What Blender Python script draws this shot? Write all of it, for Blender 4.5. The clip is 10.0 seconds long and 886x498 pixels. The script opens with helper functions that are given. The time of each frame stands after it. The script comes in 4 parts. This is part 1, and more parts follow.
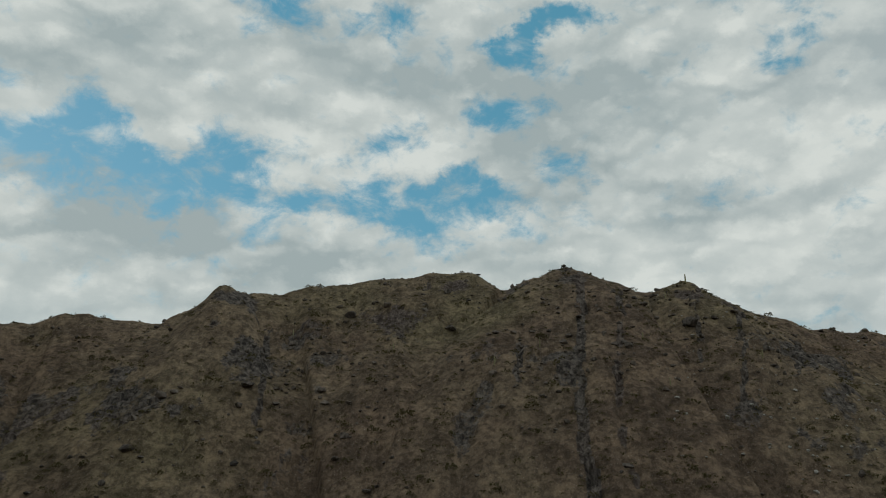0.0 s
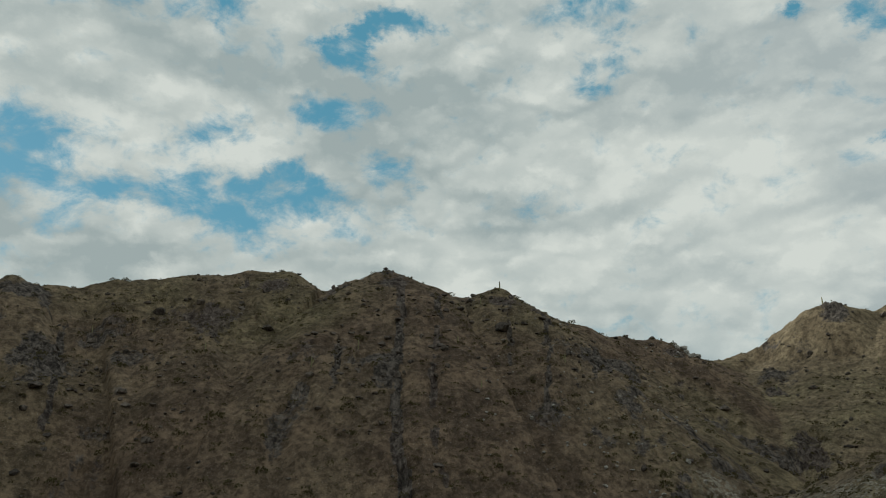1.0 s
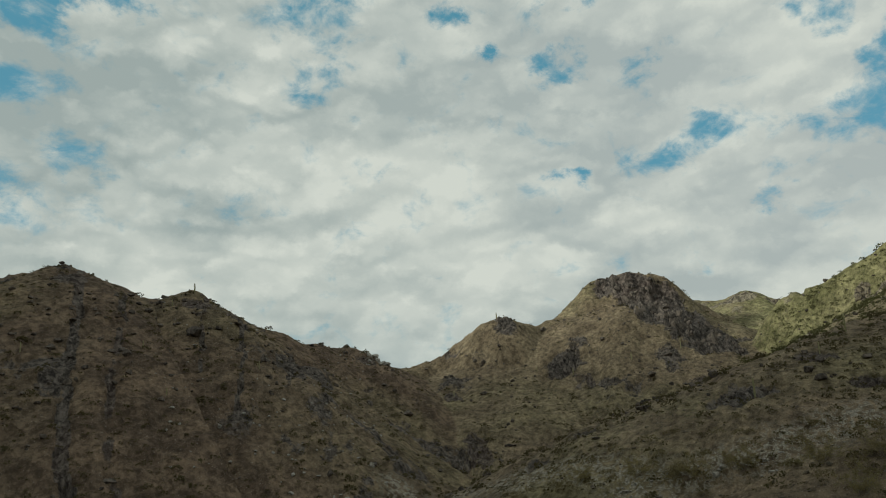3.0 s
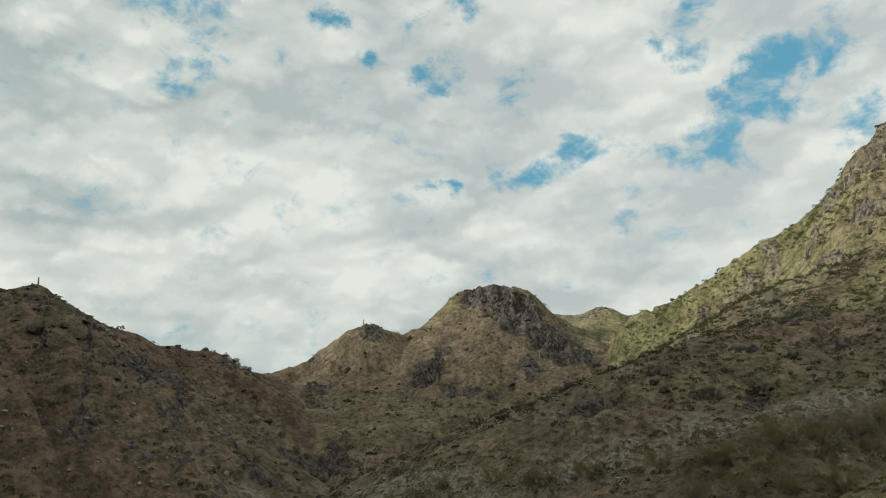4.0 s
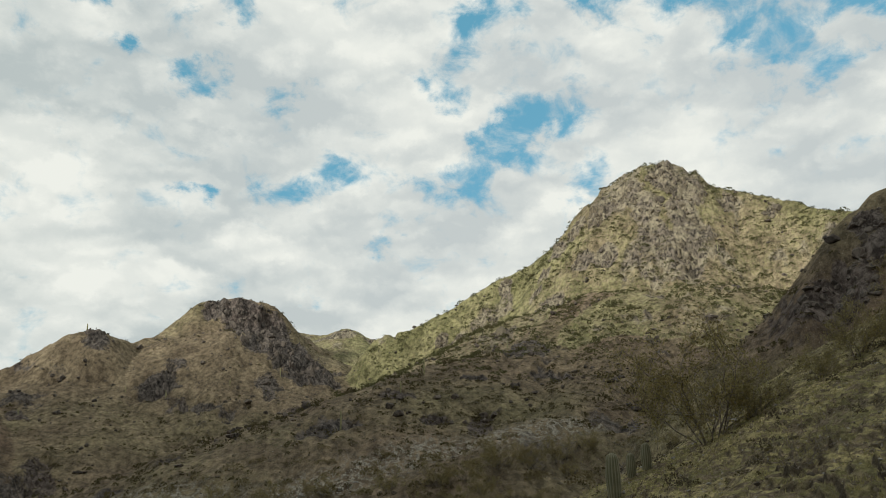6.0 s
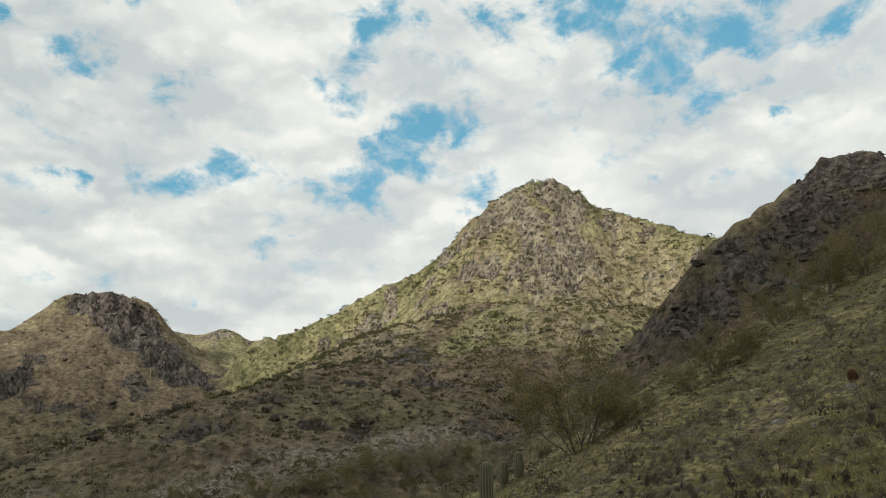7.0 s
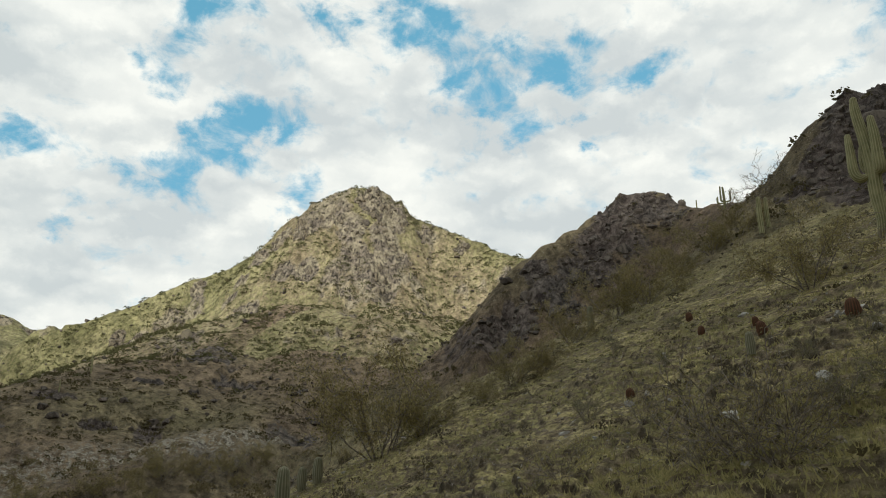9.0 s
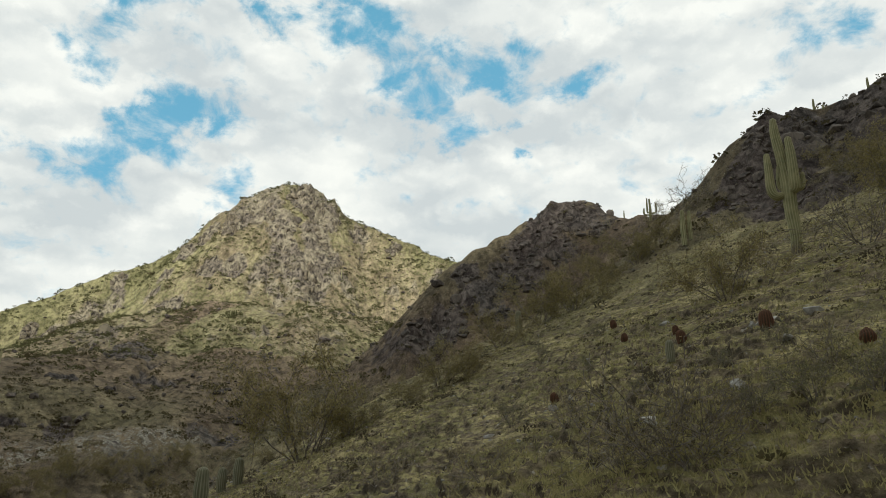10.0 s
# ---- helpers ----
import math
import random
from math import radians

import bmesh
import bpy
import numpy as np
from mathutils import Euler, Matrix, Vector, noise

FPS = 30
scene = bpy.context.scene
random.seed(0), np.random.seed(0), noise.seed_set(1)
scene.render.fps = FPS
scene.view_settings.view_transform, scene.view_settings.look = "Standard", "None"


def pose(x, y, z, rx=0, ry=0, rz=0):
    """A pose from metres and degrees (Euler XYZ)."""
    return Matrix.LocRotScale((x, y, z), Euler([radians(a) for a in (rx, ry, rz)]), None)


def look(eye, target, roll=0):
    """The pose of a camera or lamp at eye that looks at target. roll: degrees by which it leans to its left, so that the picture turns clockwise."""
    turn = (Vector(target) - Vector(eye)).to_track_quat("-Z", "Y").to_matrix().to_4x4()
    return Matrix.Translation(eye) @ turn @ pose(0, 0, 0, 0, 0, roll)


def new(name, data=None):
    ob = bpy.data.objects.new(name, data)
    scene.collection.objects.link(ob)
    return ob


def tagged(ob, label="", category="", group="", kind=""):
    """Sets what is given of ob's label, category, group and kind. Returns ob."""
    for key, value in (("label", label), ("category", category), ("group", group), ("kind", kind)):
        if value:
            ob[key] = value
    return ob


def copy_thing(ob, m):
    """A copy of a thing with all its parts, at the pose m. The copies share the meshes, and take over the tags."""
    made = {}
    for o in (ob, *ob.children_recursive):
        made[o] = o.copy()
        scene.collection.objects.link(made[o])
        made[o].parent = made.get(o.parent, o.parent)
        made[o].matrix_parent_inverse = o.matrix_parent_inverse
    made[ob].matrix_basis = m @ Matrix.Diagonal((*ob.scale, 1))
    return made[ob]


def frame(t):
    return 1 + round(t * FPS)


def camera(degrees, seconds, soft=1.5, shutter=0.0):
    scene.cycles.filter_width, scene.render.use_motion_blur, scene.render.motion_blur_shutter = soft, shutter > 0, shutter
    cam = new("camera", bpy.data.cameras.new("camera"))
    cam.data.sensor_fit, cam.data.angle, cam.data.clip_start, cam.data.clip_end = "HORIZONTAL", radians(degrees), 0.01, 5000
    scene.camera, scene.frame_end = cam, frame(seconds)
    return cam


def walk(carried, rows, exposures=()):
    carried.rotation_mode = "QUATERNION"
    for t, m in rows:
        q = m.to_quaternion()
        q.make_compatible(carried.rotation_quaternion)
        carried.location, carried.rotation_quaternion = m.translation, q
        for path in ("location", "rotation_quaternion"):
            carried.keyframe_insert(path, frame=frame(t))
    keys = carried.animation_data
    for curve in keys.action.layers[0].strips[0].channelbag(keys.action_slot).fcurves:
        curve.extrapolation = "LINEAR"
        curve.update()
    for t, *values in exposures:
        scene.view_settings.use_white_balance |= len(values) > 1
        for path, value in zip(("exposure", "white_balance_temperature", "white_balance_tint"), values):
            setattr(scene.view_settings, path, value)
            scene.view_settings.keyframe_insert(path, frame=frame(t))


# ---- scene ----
FOV = 62.0
EYE = 2.6
cam = camera(FOV, 10.0, soft=1.0)
# the camera turns where it stands: seconds, yaw, pitch, roll (degrees)
ROWS = [
    (0.0, -5.89, 14.43, 1.11),
    (0.5, -13.60, 14.66, 0.98),
    (1.0, -20.01, 14.72, 0.28),
    (1.5, -26.53, 14.77, -0.10),
    (2.0, -32.58, 14.82, -0.80),
    (2.5, -38.24, 14.89, -1.48),
    (4.0, -53.99, 15.21, -1.65),
    (4.5, -59.13, 15.48, -1.48),
    (5.0, -63.78, 15.78, -1.40),
    (5.5, -68.82, 16.06, -1.20),
    (7.0, -82.79, 16.69, -0.37),
    (7.5, -87.08, 16.84, -0.12),
    (8.0, -91.06, 16.96, -0.02),
    (8.5, -94.60, 17.05, 0.13),
    (9.0, -97.47, 17.12, 0.30),
    (9.5, -100.34, 17.21, 0.50),
    (10.0, -102.99, 17.30, 0.69),
]
EXPOSURES = [(0.0, -0.4, 6150, 4), (1.5, -0.42, 6250, 1), (2.7, -0.46, 6350, 0), (3.8, -0.2, 6350, 3), (5.7, -0.04, 6380, 6), (7.5, 0.1, 6400, 8), (10.0, 0.15, 6320, 7)]
walk(cam, [(t, pose(0, 0, EYE) @ pose(0, 0, 0, 0, 0, yaw) @ pose(0, 0, 0, 90 + pitch) @ pose(0, 0, 0, 0, 0, roll)) for t, yaw, pitch, roll in ROWS], EXPOSURES)


# ---- light: broken cloud and a low sun behind the walker's left shoulder ----
SUN_AZ, SUN_EL = 154.0, 17.0
sun_way = Vector((math.cos(radians(SUN_AZ)) * math.cos(radians(SUN_EL)), math.sin(radians(SUN_AZ)) * math.cos(radians(SUN_EL)), math.sin(radians(SUN_EL))))
sun = new("sun", bpy.data.lights.new("sun", "SUN"))
sun.data.energy, sun.data.angle, sun.data.color = 3.3, radians(5.0), (1.0, 0.95, 0.85)
sun.matrix_world = look(sun_way * 300, (0, 0, 0))


class Nodes:
    """A short way to write node trees."""

    def __init__(self, tree):
        self.tree = tree
        tree.nodes.clear()

    def add(self, kind, **values):
        n = self.tree.nodes.new(kind)
        for key, value in values.items():
            setattr(n, key, value)
        return n

    def put(self, node, slot, value):
        if isinstance(value, bpy.types.NodeSocket):
            self.tree.links.new(value, node.inputs[slot])
        else:
            node.inputs[slot].default_value = value

    def math(self, op, a, b=0.0, c=None, clamp=False):
        n = self.add("ShaderNodeMath", operation=op, use_clamp=clamp)
        self.put(n, 0, a), self.put(n, 1, b)
        if c is not None:
            self.put(n, 2, c)
        return n.outputs[0]

    def vec(self, op, a, b=None):
        n = self.add("ShaderNodeVectorMath", operation=op)
        self.put(n, 0, a)
        if b is not None:
            self.put(n, 1, b)
        return n.outputs["Value"] if op in ("DOT_PRODUCT", "LENGTH") else n.outputs["Vector"]

    def ramp(self, value, lo, hi, a=0.0, b=1.0):
        n = self.add("ShaderNodeMapRange", interpolation_type="SMOOTHSTEP")
        for k, v in enumerate((value, lo, hi, a, b)):
            self.put(n, k, v)
        return n.outputs[0]

    def noise(self, place, scale, detail=4.0, rough=0.55, warp=0.0):
        n = self.add("ShaderNodeTexNoise")
        self.put(n, "Vector", place), self.put(n, "Scale", scale), self.put(n, "Detail", detail)
        self.put(n, "Roughness", rough), self.put(n, "Distortion", warp)
        return n.outputs["Fac"]

    def puff(self, place, scale):
        n = self.add("ShaderNodeTexVoronoi", feature="SMOOTH_F1")
        self.put(n, "Vector", place), self.put(n, "Scale", scale), self.put(n, "Smoothness", 0.7)
        return n.outputs["Distance"]

    def mix(self, fac, a, b, mode="MIX"):
        n = self.add("ShaderNodeMix", data_type="RGBA", blend_type=mode)
        self.put(n, 0, fac)
        self.put(n, 6, a if isinstance(a, bpy.types.NodeSocket) else (*a, 1))
        self.put(n, 7, b if isinstance(b, bpy.types.NodeSocket) else (*b, 1))
        return n.outputs[2]


def way_to(az, el):
    return (math.cos(radians(az)) * math.cos(radians(el)), math.sin(radians(az)) * math.cos(radians(el)), math.sin(radians(el)))


# gaps in the cloud cover: azimuth, height, half width (degrees)
GAPS_WEST = [(98.7, 30.7, 3.6), (89.6, 31.5, 2.6), (77.4, 29.8, 2.4), (73.5, 31.7, 1.6), (56.4, 32, 3.0), (56.2, 27.6, 2.6), (114.9, 19.3, 4.5), (111.1, 20.4, 3.4), (101.7, 20.5, 3.6), (104.3, 18, 3.6), (97.9, 16.8, 3.6),
             (108, 17.6, 3.4), (93, 17.4, 2.6), (88.7, 22.6, 2.6), (78.8, 24.4, 3.0), (85.2, 16.4, 3.6), (80.4, 17.8, 3.4), (74.3, 20.3, 2.6), (88.1, 18.5, 3.0), (83, 19.2, 2.4), (76.9, 31, 1.8)]
GAPS_EAST = [(34.5, 33.3, 2.2), (35.2, 28, 1.7), (29, 28.2, 2.0), (45.8, 32.7, 1.4), (42.6, 30.2, 1.0), (12.6, 32.8, 3.4), (15.8, 28.7, 2.2), (6.5, 26, 3.0), (11, 23.2, 3.4), (15.3, 21.2, 2.8), (29.4, 20.2, 2.6), (25.2, 21.9, 2.4), (36.4, 19.8, 1.3),
             (4.6, 21.5, 2.4), (21.4, 16.2, 1.6), (10.7, 25, 2.4), (-8.2, 33, 4.2), (-11, 30.4, 3.6), (-17.4, 31.2, 3.4), (-23.6, 29.6, 2.0), (-10.7, 28.1, 2.8), (-14.2, 26.3, 2.2), (-4.4, 34.5, 3.0), (-18.9, 27.2, 1.4), (-20.3, 24.9, 1.1),
             (2.4, 34.2, 1.8), (-43, 30.6, 3.0)]


def make_world():
    world = bpy.data.worlds.new("sky")
    scene.world, world.use_nodes = world, True
    n = Nodes(world.node_tree)
    way = n.vec("NORMALIZE", n.add("ShaderNodeTexCoord").outputs["Generated"])
    split = n.add("ShaderNodeSeparateXYZ")
    n.put(split, 0, way)
    x, y, z = split.outputs
    # heaps of cloud, flattened towards the horizon
    flat = n.vec("MULTIPLY", way, (1.0, 1.0, 1.4))
    warp = n.add("ShaderNodeTexNoise")
    n.put(warp, "Vector", flat), n.put(warp, "Scale", 9.0), n.put(warp, "Detail", 6.0), n.put(warp, "Roughness", 0.65)
    warped = n.vec("ADD", way, n.vec("MULTIPLY", n.vec("SUBTRACT", warp.outputs["Color"], (0.5, 0.5, 0.5)), (0.16, 0.16, 0.11)))
    gap = 0.0
    for az, el, half in GAPS_WEST + GAPS_EAST:
        near = n.vec("LENGTH", n.vec("MULTIPLY", n.vec("SUBTRACT", warped, way_to(az, el)), (1.0, 1.0, 1.6)))
        gap = n.math("ADD", gap, n.ramp(near, radians(half * 1.65), 0.0))
    fine = n.noise(flat, 17.0, 7.0, 0.62, 0.3)
    open_sky = n.ramp(n.math("ADD", n.math("MINIMUM", gap, 1.0), n.math("MULTIPLY", n.math("SUBTRACT", fine, 0.5), 3.4)), 0.15, 1.25)
    # heaps with lit tops and grey undersides
    swirl = n.vec("ADD", n.vec("MULTIPLY", way, (1.0, 1.0, 1.7)), n.vec("MULTIPLY", n.vec("SUBTRACT", warp.outputs["Color"], (0.5, 0.5, 0.5)), (0.13, 0.13, 0.11)))
    heap = 0.0
    for scale, much in ((5.5, 0.95), (12.0, 0.85), (27.0, 0.45)):
        top, foot = (n.puff(n.vec("ADD", swirl, shift), scale) for shift in ((0.0, 0.0, 0.0), (-0.1 / scale, 0.0, 0.30 / scale)))
        heap = n.math("ADD", heap, n.math("ADD", n.math("MULTIPLY", n.math("SUBTRACT", foot, top), much * 0.9), n.math("MULTIPLY", n.math("SUBTRACT", 0.42, top), much * 0.7)))
    grey = n.math("ADD", n.ramp(n.noise(flat, 3.2, 4.0, 0.5, 0.2), 0.25, 0.72, 0.26, 0.86), heap)
    grey = n.math("ADD", grey, n.math("MULTIPLY", n.math("SUBTRACT", fine, 0.5), 0.22), clamp=True)
    # thinner cloud towards the east lets more light through
    east = n.ramp(n.vec("DOT_PRODUCT", way, way_to(-20, 20)), 0.1, 0.95)
    cloud = n.mix(grey, n.mix(east, (0.47, 0.52, 0.515), (0.58, 0.61, 0.61)), (0.89, 0.88, 0.82))
    cloud = n.mix(n.math("MULTIPLY", n.ramp(z, 0.2, 0.05), n.math("MULTIPLY", n.math("SUBTRACT", 1.0, east), 0.55)), cloud, (0.62, 0.68, 0.68))
    sky = n.add("ShaderNodeTexSky", sky_type="NISHITA", sun_disc=False, sun_elevation=radians(SUN_EL), sun_rotation=radians(90 - SUN_AZ))
    blue = n.mix(1.0, n.mix(1.0, sky.outputs[0], (0.05, 0.05, 0.05), "MULTIPLY"), (0.08, 0.28, 0.38), "ADD")
    both = n.mix(open_sky, cloud, blue)
    back = n.add("ShaderNodeBackground")
    n.put(back, 0, both), n.put(back, 1, 1.0)
    n.tree.links.new(back.outputs[0], n.add("ShaderNodeOutputWorld").inputs[0])


make_world()


# ---- materials ----
def material(name, build, rough=0.9):
    m = bpy.data.materials.new(name)
    m.use_nodes = True
    n = Nodes(m.node_tree)
    bsdf, out = n.add("ShaderNodeBsdfPrincipled"), n.add("ShaderNodeOutputMaterial")
    n.tree.links.new(bsdf.outputs[0], out.inputs[0])
    n.put(bsdf, "Roughness", rough)
    n.put(bsdf, "Specular IOR Level", 0.15)
    place = n.add("ShaderNodeNewGeometry").outputs["Position"]
    colour, relief, depth = build(n, place)
    n.put(bsdf, "Base Color", colour)
    if relief is not None:
        b = n.add("ShaderNodeBump")
        n.put(b, "Height", relief), n.put(b, "Distance", depth), n.put(b, "Strength", 0.8)
        n.put(bsdf, "Normal", b.outputs[0])
    return m


def attribute(n, name):
    return n.add("ShaderNodeAttribute", attribute_name=name).outputs["Fac"]


def earth(n, place):
    """Desert soil: brown grit, pale stones, thin yellow-green growth, and dark varnished rock where it stands out."""
    near = attribute(n, "ledge")
    fall = n.add("ShaderNodeAttribute", attribute_name="fall").outputs["Vector"]
    wide, mid = n.noise(fall, 0.05, 4), n.noise(fall, 0.32, 5, 0.6)
    grit, speck, crumb = n.noise(fall, 2.4, 6, 0.7), n.noise(place, 6.0, 3, 0.6), n.noise(place, 9.0, 5, 0.75)
    soil = n.mix(n.ramp(mid, 0.35, 0.65), (0.20, 0.16, 0.105), (0.30, 0.25, 0.165))
    soil = n.mix(n.math("MULTIPLY", n.ramp(grit, 0.5, 0.68), 0.75), soil, (0.085, 0.068, 0.046))
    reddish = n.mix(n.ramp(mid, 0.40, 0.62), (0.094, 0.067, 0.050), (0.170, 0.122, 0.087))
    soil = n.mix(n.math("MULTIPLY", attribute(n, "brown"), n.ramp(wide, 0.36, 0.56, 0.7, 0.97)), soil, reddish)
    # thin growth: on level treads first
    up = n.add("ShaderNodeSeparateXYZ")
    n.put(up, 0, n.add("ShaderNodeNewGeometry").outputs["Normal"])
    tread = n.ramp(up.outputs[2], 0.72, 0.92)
    green = n.math("MULTIPLY", attribute(n, "green"), n.ramp(n.math("ADD", n.math("MULTIPLY", grit, 0.5), n.math("MULTIPLY", wide, 0.6)), 0.43, 0.57))
    dry = n.mix(n.ramp(mid, 0.4, 0.62), (0.155, 0.150, 0.072), (0.25, 0.235, 0.122))
    # near ground: mossy treads, bare risers with shade painted into the earth
    dash = n.noise(n.vec("MULTIPLY", place, (0.6, 0.6, 2.2)), 3.2, 7, 0.72, 0.4)
    blot = n.noise(place, 0.5, 4, 0.6)
    soil = n.mix(n.math("MULTIPLY", near, 0.8), soil, n.mix(n.ramp(crumb, 0.38, 0.62), (0.10, 0.078, 0.054), (0.28, 0.225, 0.155)))
    moss_here = n.math("MULTIPLY", n.ramp(dash, 0.43, 0.53), n.math("ADD", n.math("MULTIPLY", tread, 0.75), 0.25))
    moss_here = n.math("MULTIPLY", moss_here, n.ramp(blot, 0.3, 0.55, 0.35, 1.0))
    green = n.mix(near, green, moss_here)
    moss = n.mix(n.ramp(blot, 0.38, 0.6), (0.24, 0.235, 0.088), (0.49, 0.42, 0.215))
    moss = n.mix(n.math("MULTIPLY", n.ramp(crumb, 0.48, 0.66), 0.6), moss, (0.09, 0.085, 0.035))
    soil = n.mix(green, soil, n.mix(near, dry, moss))
    # steep faces darkened: the shade of the risers put into the colour
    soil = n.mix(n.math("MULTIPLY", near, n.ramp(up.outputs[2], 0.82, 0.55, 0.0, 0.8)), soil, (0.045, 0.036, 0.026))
    soil = n.mix(n.ramp(speck, 0.64, 0.70), soil, (0.36, 0.33, 0.28))
    # broken ground: stones, tufts and hollows
    coarse, close = n.noise(fall, 1.3, 6, 0.8), n.noise(place, 5.5, 5, 0.8)
    broken = n.mix(near, coarse, n.math("ADD", n.math("MULTIPLY", close, 0.7), n.math("MULTIPLY", coarse, 0.3)))
    soil = n.mix(1.0, soil, n.mix(n.ramp(broken, 0.36, 0.63), (0.55, 0.54, 0.53), (1.5, 1.47, 1.42)), "MULTIPLY")
    crack = n.noise(n.vec("MULTIPLY", place, (1.0, 1.0, 0.45)), 0.9, 8, 0.75, 0.4)
    tone = n.noise(place, 0.16, 4, 0.6)
    stone = n.mix(n.ramp(crack, 0.38, 0.62), (0.030, 0.026, 0.025), (0.185, 0.158, 0.138))
    stone = n.mix(n.math("MULTIPLY", n.ramp(wide, 0.48, 0.6), 0.2), stone, (0.14, 0.085, 0.065))
    tan_stone = n.mix(n.ramp(crack, 0.38, 0.50), (0.05, 0.042, 0.036), (0.30, 0.26, 0.185))
    tan_stone = n.mix(n.ramp(tone, 0.44, 0.54), tan_stone, n.mix(n.ramp(crack, 0.40, 0.54), (0.04, 0.034, 0.03), (0.22, 0.185, 0.145)))
    stone = n.mix(1.0, n.mix(attribute(n, "tan"), stone, tan_stone), n.mix(n.ramp(coarse, 0.38, 0.6), (0.6, 0.6, 0.6), (1.25, 1.25, 1.25)), "MULTIPLY")
    edge = n.ramp(n.math("ADD", attribute(n, "rock"), n.math("MULTIPLY", n.math("SUBTRACT", n.math("ADD", n.math("MULTIPLY", grit, 0.6), n.math("MULTIPLY", mid, 0.4)), 0.5), 1.5)), 0.34, 0.56)
    colour = n.mix(edge, soil, stone)
    pale = n.math("MULTIPLY", attribute(n, "gravel"), n.ramp(grit, 0.47, 0.55))
    colour = n.mix(pale, colour, n.mix(n.ramp(speck, 0.4, 0.6), (0.18, 0.16, 0.13), (0.46, 0.42, 0.34)))
    height = n.math("ADD", n.math("ADD", grit, n.math("MULTIPLY", crack, 0.8)), n.math("MULTIPLY", crumb, 0.4))
    return colour, height, 0.6


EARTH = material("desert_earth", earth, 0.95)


def shrub_skin(a, b):
    def build(n, place):
        island = n.add("ShaderNodeNewGeometry").outputs["Random Per Island"]
        tone = n.mix(n.noise(place, 0.15, 3), a, b)
        return n.mix(n.math("MULTIPLY", island, 0.5), tone, (0.05, 0.048, 0.026)), None, 0
    return build


def leaf_material(name, build):
    """Thin leaves: a matt surface that lets part of the light through."""
    m = material(name, build)
    n = m.node_tree
    bsdf = next(k for k in n.nodes if k.type == "BSDF_PRINCIPLED")
    out = next(k for k in n.nodes if k.type == "OUTPUT_MATERIAL")
    glow, mixed = n.nodes.new("ShaderNodeBsdfTranslucent"), n.nodes.new("ShaderNodeMixShader")
    mixed.inputs[0].default_value = 0.42
    n.links.new(bsdf.inputs["Base Color"].links[0].from_socket, glow.inputs[0])
    n.links.new(bsdf.outputs[0], mixed.inputs[1])
    n.links.new(glow.outputs[0], mixed.inputs[2])
    n.links.new(mixed.outputs[0], out.inputs[0])
    return m


SHRUB = leaf_material("dry_shrub", shrub_skin((0.10, 0.094, 0.044), (0.14, 0.108, 0.06)))


PEAK_SHRUB = leaf_material("olive_shrub", shrub_skin((0.10, 0.108, 0.045), (0.145, 0.135, 0.062)))
WASH_SHRUB = leaf_material("brown_shrub", shrub_skin((0.19, 0.17, 0.085), (0.26, 0.20, 0.115)))
DEAD_SHRUB = leaf_material("dead_shrub", shrub_skin((0.10, 0.088, 0.058), (0.15, 0.12, 0.085)))
GRASS = leaf_material("dry_grass_blade", shrub_skin((0.34, 0.33, 0.12), (0.52, 0.44, 0.22)))


def stone_skin(low, high):
    def build(n, place):
        own = n.math("FRACT", n.math("ADD", n.add("ShaderNodeNewGeometry").outputs["Random Per Island"], n.add("ShaderNodeObjectInfo").outputs["Random"]))
        crack, wide = n.noise(n.vec("MULTIPLY", place, (1.0, 1.0, 0.4)), 1.8, 7, 0.75, 0.4), n.noise(place, 0.16, 4, 0.6)
        dark = n.mix(own, low, tuple(1.7 * c for c in low))
        pale_side = n.mix(own, high, tuple(0.6 * c for c in high))
        return n.mix(n.ramp(n.math("ADD", crack, n.math("MULTIPLY", n.math("SUBTRACT", wide, 0.5), 0.5)), 0.36, 0.62), dark, pale_side), crack, 0.12
    return build


STONE = material("dark_weathered_stone", stone_skin((0.035, 0.03, 0.028), (0.20, 0.168, 0.142)))
TAN_STONE = material("tan_weathered_stone", stone_skin((0.05, 0.042, 0.036), (0.29, 0.245, 0.175)))


# ---- terrain ----
def lattice(ix, iy, seed):
    h = (ix.astype(np.int64) * 374761393 + iy.astype(np.int64) * 668265263 + seed * 974634777) & 0xFFFFFFFF
    h = ((h ^ (h >> 13)) * 1274126177) & 0xFFFFFFFF
    return ((h ^ (h >> 16)) & 0xFFFFFF) / float(0xFFFFFF)


def rough(x, y, seed=0):
    """Smooth noise from -1 to 1, of wavelength 1."""
    ix, iy = np.floor(x), np.floor(y)
    fx, fy = x - ix, y - iy
    fx, fy = fx * fx * fx * (fx * (fx * 6 - 15) + 10), fy * fy * fy * (fy * (fy * 6 - 15) + 10)
    a, b = lattice(ix, iy, seed), lattice(ix + 1, iy, seed)
    c, d = lattice(ix, iy + 1, seed), lattice(ix + 1, iy + 1, seed)
    return 2 * (a + (b - a) * fx + (c - a) * fy + (a - b - c + d) * fx * fy) - 1


def fractal(x, y, wave, octaves, seed, gain=0.5):
    total, size = 0.0, 1.0
    for k in range(octaves):
        total = total + size * rough(x / wave + 17.3 * k, y / wave - 9.1 * k, seed + k)
        wave, size = wave / 2.03, size * gain
    return total


def crags(x, y, wave, octaves, seed):
    total, size = 0.0, 1.0
    for k in range(octaves):
        total = total + size * (1 - 2 * np.abs(rough(x / wave + 5.7 * k, y / wave + 3.3 * k, seed + k)))
        wave, size = wave / 2.1, size * 0.5
    return total


